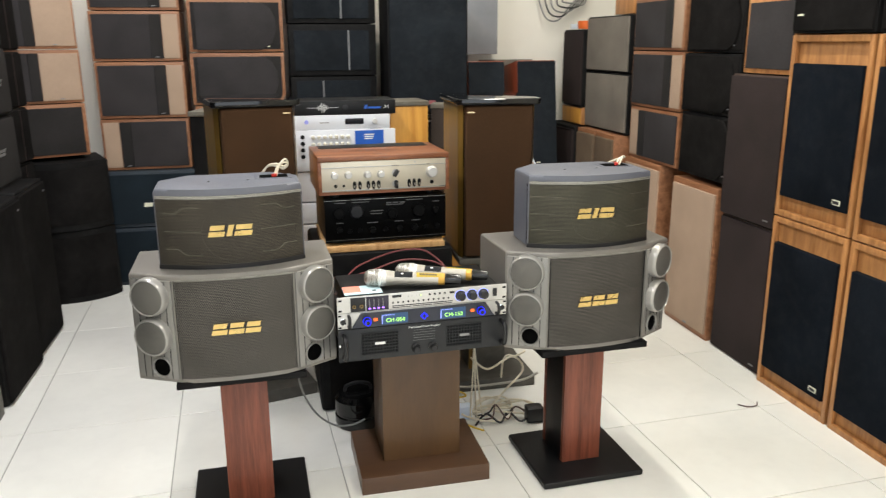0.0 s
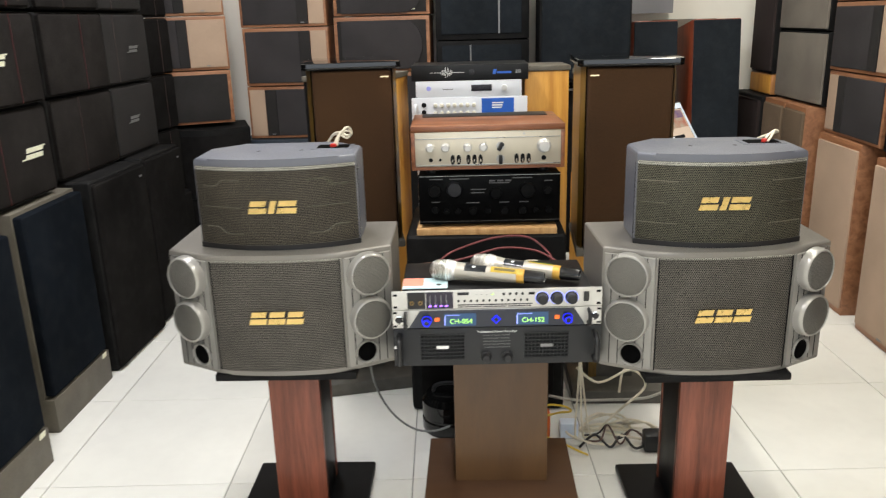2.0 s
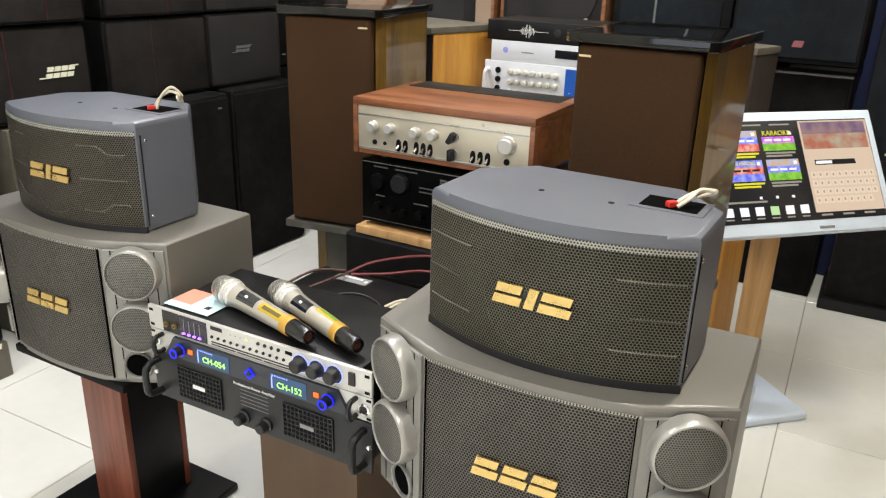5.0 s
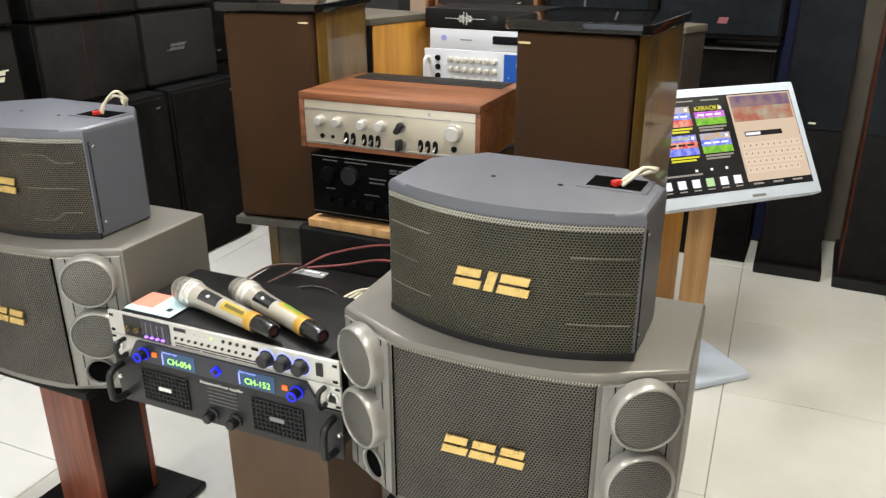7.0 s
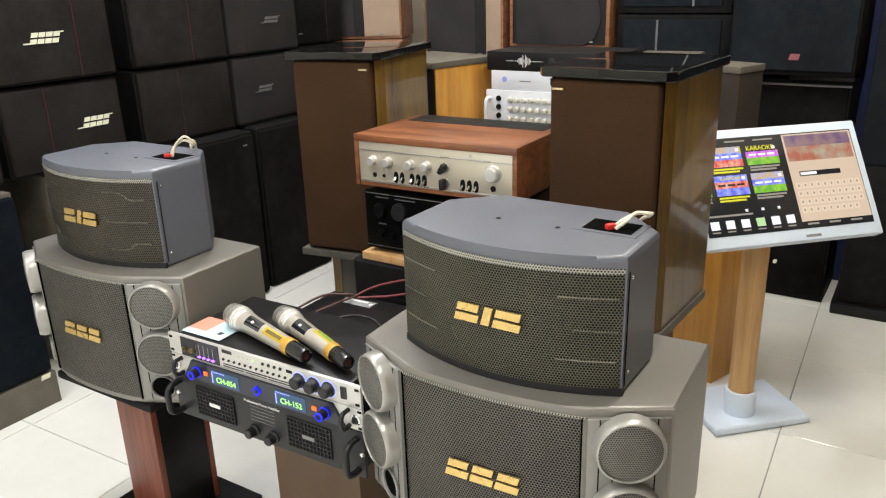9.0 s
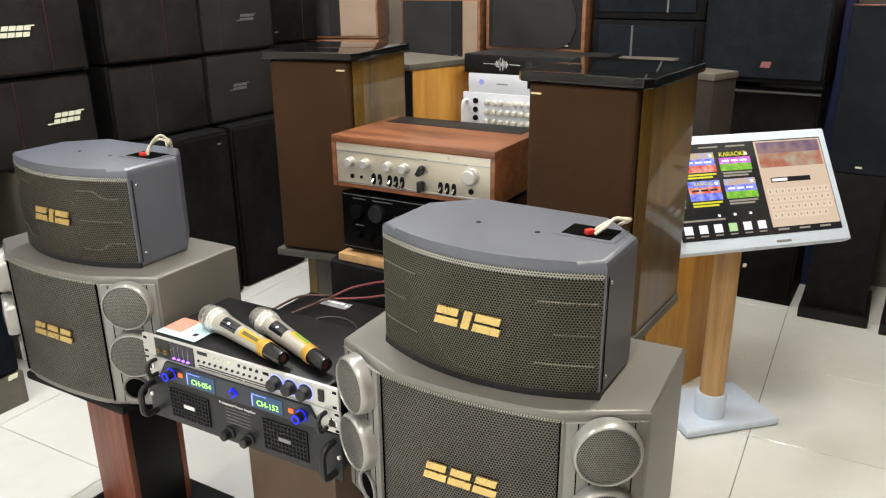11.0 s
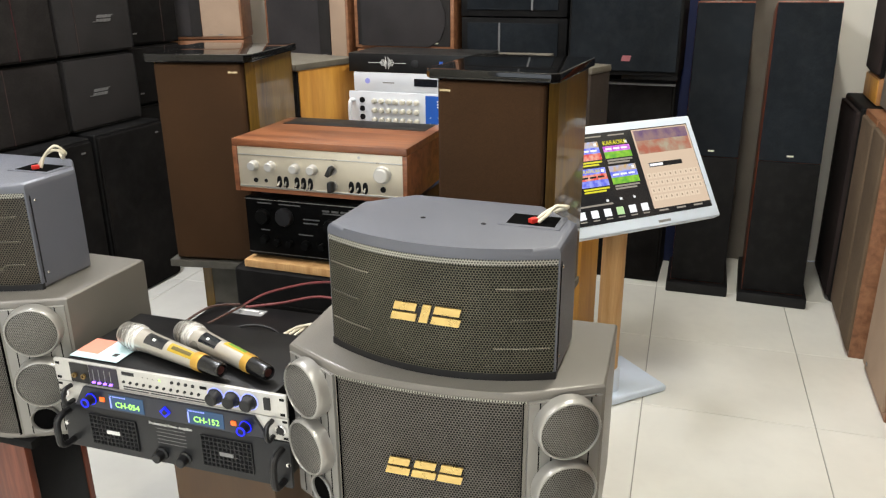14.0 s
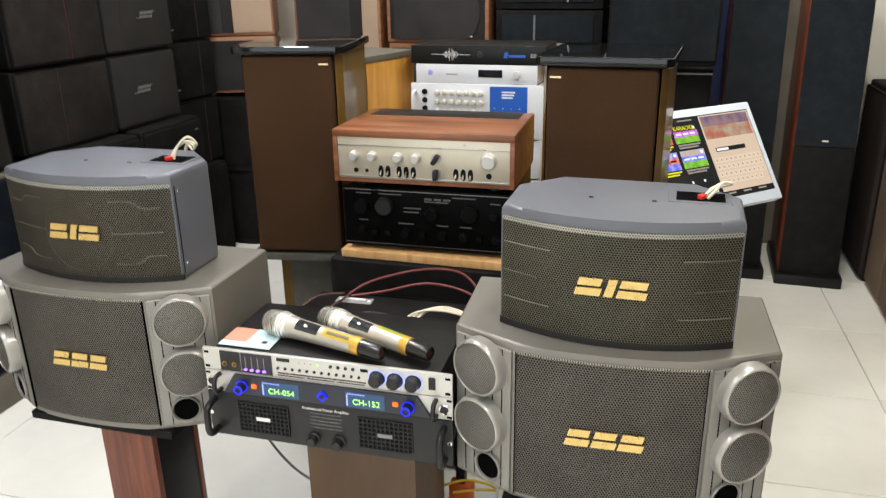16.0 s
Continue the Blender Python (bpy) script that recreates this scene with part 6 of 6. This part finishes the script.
cable("red_cable", [(0.33, 2.43, 0.52), (0.38, 2.47, 0.545), (0.5, 2.5, 0.575), (0.6, 2.5, 0.575), (0.66, 2.46, 0.535), (0.66, 2.44, 0.519)], 0.0032, cable_red, "dark red speaker cable looping over the amplifier")
cable("red_cable", [(0.34, 2.425, 0.519), (0.42, 2.45, 0.53), (0.52, 2.47, 0.552), (0.62, 2.46, 0.545), (0.68, 2.43, 0.52)], 0.0032, cable_red, "dark red speaker cable beside another loop")
cable("brown_cable", [(0.27, 2.25, 0.518), (0.31, 2.29, 0.524), (0.335, 2.36, 0.53), (0.335, 2.43, 0.522)], 0.003, cable_brown, "brown cable lying over the amplifier")
cable("brown_cable", [(0.25, 2.3, 0.518), (0.27, 2.38, 0.528), (0.32, 2.43, 0.522)], 0.003, cable_brown, "brown cable by the amplifier edge")
cable("black_cable", [(0.36, 2.2, 0.518), (0.4, 2.3, 0.53), (0.47, 2.32, 0.53), (0.56, 2.26, 0.526), (0.63, 2.2, 0.518)], 0.0028, cable_black, "black cable arching over the amplifier")
for k in range(3):
    cable("white_cable", [(0.5 + 0.014 * k, 2.27, 0.518), (0.55 + 0.01 * k, 2.325 + 0.01 * k, 0.545), (0.64, 2.34 + 0.008 * k, 0.54), (0.725, 2.34, 0.49), (0.735, 2.31, 0.3), (0.73 + 0.02 * k, 2.33, 0.05), (0.74 + 0.03 * k, 2.36, 0.006)], 0.003, cable_white, "white cable hanging down behind the pedestal")
cable("grey_cable", [(0.14, 2.24, 0.38), (0.15, 2.26, 0.24), (0.19, 2.29, 0.13), (0.25, 2.31, 0.065), (0.31, 2.32, 0.05), (0.36, 2.33, 0.06)], 0.0032, base_mat("grey_cable", (0.2, 0.2, 0.19), rough=0.5), "grey cable hanging to the pedestal foot")
for k, (rx, ry) in enumerate(((0.84, 2.42), (0.9, 2.38), (0.8, 2.36))):
    pts = [(rx + (0.07 + 0.012 * k) * math.cos(a4), ry + 0.05 * math.sin(a4), 0.006 + 0.02 * (0.5 + 0.5 * math.sin(a4 * 1.7 + k))) for a4 in [i * 0.9 for i in range(11)]]
    cable("white_cable", pts, 0.0038, cable_white, "loose coil of white cable on the tiles")
cable("white_cable", [(0.73, 2.33, 0.24), (0.8, 2.36, 0.18), (0.9, 2.4, 0.2), (0.95, 2.42, 0.14), (0.88, 2.4, 0.08), (0.8, 2.38, 0.02), (0.75, 2.4, 0.006)], 0.0038, cable_white, "white cable looping above the tiles")
cable("black_cable", [(0.74, 2.3, 0.008), (0.79, 2.34, 0.025), (0.83, 2.3, 0.008), (0.87, 2.34, 0.025), (0.9, 2.29, 0.01), (0.95, 2.31, 0.02)], 0.004, cable_black, "crumpled black cable on the tiles")
cable("yellow_cable", [(0.6, 2.3, 0.12), (0.65, 2.33, 0.125), (0.7, 2.35, 0.11), (0.72, 2.36, 0.09), (0.68, 2.35, 0.09), (0.62, 2.33, 0.085)], 0.0033, cable_yellow, "yellow cable behind the pedestal")
solid("white_adapter", bmbox(0.69, 0.745, 2.36, 2.4, FZ, FZ + 0.05, bevel=0.006), white_plastic, "small white power adapter among the cables", "adapter")
cable("grey_cable", [(0.66, 2.42, 0.11), (0.74, 2.43, 0.09), (0.86, 2.44, 0.085), (0.95, 2.42, 0.1), (1.0, 2.4, 0.13)], 0.0045, base_mat("pale_grey_cable", (0.42, 0.4, 0.35), rough=0.5), "pale grey cable strung above the tiles")
cable("white_cable", [(0.88, 2.46, 0.1), (0.885, 2.455, 0.16), (0.9, 2.45, 0.185), (0.93, 2.45, 0.18), (0.97, 2.46, 0.19)], 0.0038, cable_white, "white cable bending up beside the slab stand")
cable("yellow_cable", [(0.63, 2.3, 0.045), (0.68, 2.28, 0.035), (0.73, 2.27, 0.015), (0.76, 2.26, 0.006)], 0.0034, cable_yellow, "yellow cable end beside the pedestal plinth")
for k in range(2):
    cable("black_cable", [(0.76, 2.34 + 0.03 * k, 0.006), (0.8, 2.3 + 0.04 * k, 0.03), (0.83, 2.36, 0.045), (0.86, 2.31 + 0.03 * k, 0.012), (0.9, 2.35, 0.035), (0.94, 2.31 + 0.02 * k, 0.02)], 0.0028, cable_black if k else cable_brown, "thin tangled cable on the tiles")
solid("plug_adapter", bmbox(0.925, 0.985, 2.28, 2.33, FZ, FZ + 0.055, bevel=0.008), black_plastic, "black power adapter on the tiles", "adapter")
tr = thing("transformer", pose(0.352, 2.44, FZ), "round black transformer on the floor behind the pedestal", "transformer")
bm = bmesh.new()
lathe(bm, [(0, 0), (0.078, 0), (0.082, 0.012), (0.082, 0.04), (0.078, 0.044), (0.078, 0.05), (0.082, 0.054), (0.082, 0.1), (0.068, 0.118), (0.03, 0.124), (0, 0.124)], seg=24)
part("housing", bm, black_gloss, tr)
bm = bmesh.new()
tube(bm, [(-0.045, 0, 0.112), (-0.04, 0, 0.14), (0.0, 0, 0.15), (0.04, 0, 0.14), (0.045, 0, 0.112)], 0.006, 8, 4)
part("handle", bm, black_plastic, tr)
rs = thing("red_plug", pose(0.63, 2.375, FZ), "orange-red plug hanging among the cables", "plug")
part("plug_body", bmbox(-0.03, 0.03, -0.02, 0.02, 0.0, 0.09, bevel=0.01), orange_plastic, rs)
part("plug_neck", bmbox(-0.012, 0.012, -0.012, 0.012, 0.09, 0.14, bevel=0.006), black_plastic, rs)
for k in range(5):
    cable("wall_cable", [(1.78 + 0.05 * k, 4.74, 1.62 - 0.02 * k), (1.83 + 0.03 * k, 4.7, 1.43 + 0.02 * k), (1.92 + 0.03 * k, 4.7, 1.4 + 0.025 * k), (2.02 + 0.02 * k, 4.72, 1.5), (2.15, 4.74, 1.6)], 0.005, cable_black if k % 2 else base_mat("grey_cable", (0.2, 0.2, 0.19)), "tangled cable hanging on the cream wall")

cable("wire_scrap", [(1.72, 2.24, 0.003), (1.745, 2.215, 0.003), (1.78, 2.215, 0.003), (1.8, 2.24, 0.003)], 0.0022, cable_brown, "curled scrap of wire on the tiles")

# ---------------------------------------------------------------- floor tiles
P = 0.51
g = 0.0014
tile_me = finish("tile", bmbox(-P / 2 + g, P / 2 - g, -P / 2 + g, P / 2 - g, -0.006, 0.0, bevel=0.0012, seg=1), tile_mat)
lay_out = pose(0.75, 2.68, FZ, 0, 0, 2.3)
for i in range(-6, 6):
    for j in range(-10, 6):
        c = lay_out @ Vector(((i + 0.5) * P, (j + 0.5) * P, 0))
        if X0 - 0.1 < c.x < X1 + 0.1 and Y0 - 0.1 < c.y < Y1 + 0.1:
            ob = new("tile", tile_me)
            ob.parent = floor
            ob.matrix_world = lay_out @ pose((i + 0.5) * P, (j + 0.5) * P, 0.0004 * ((i * 7 + j * 3) % 3 - 1))
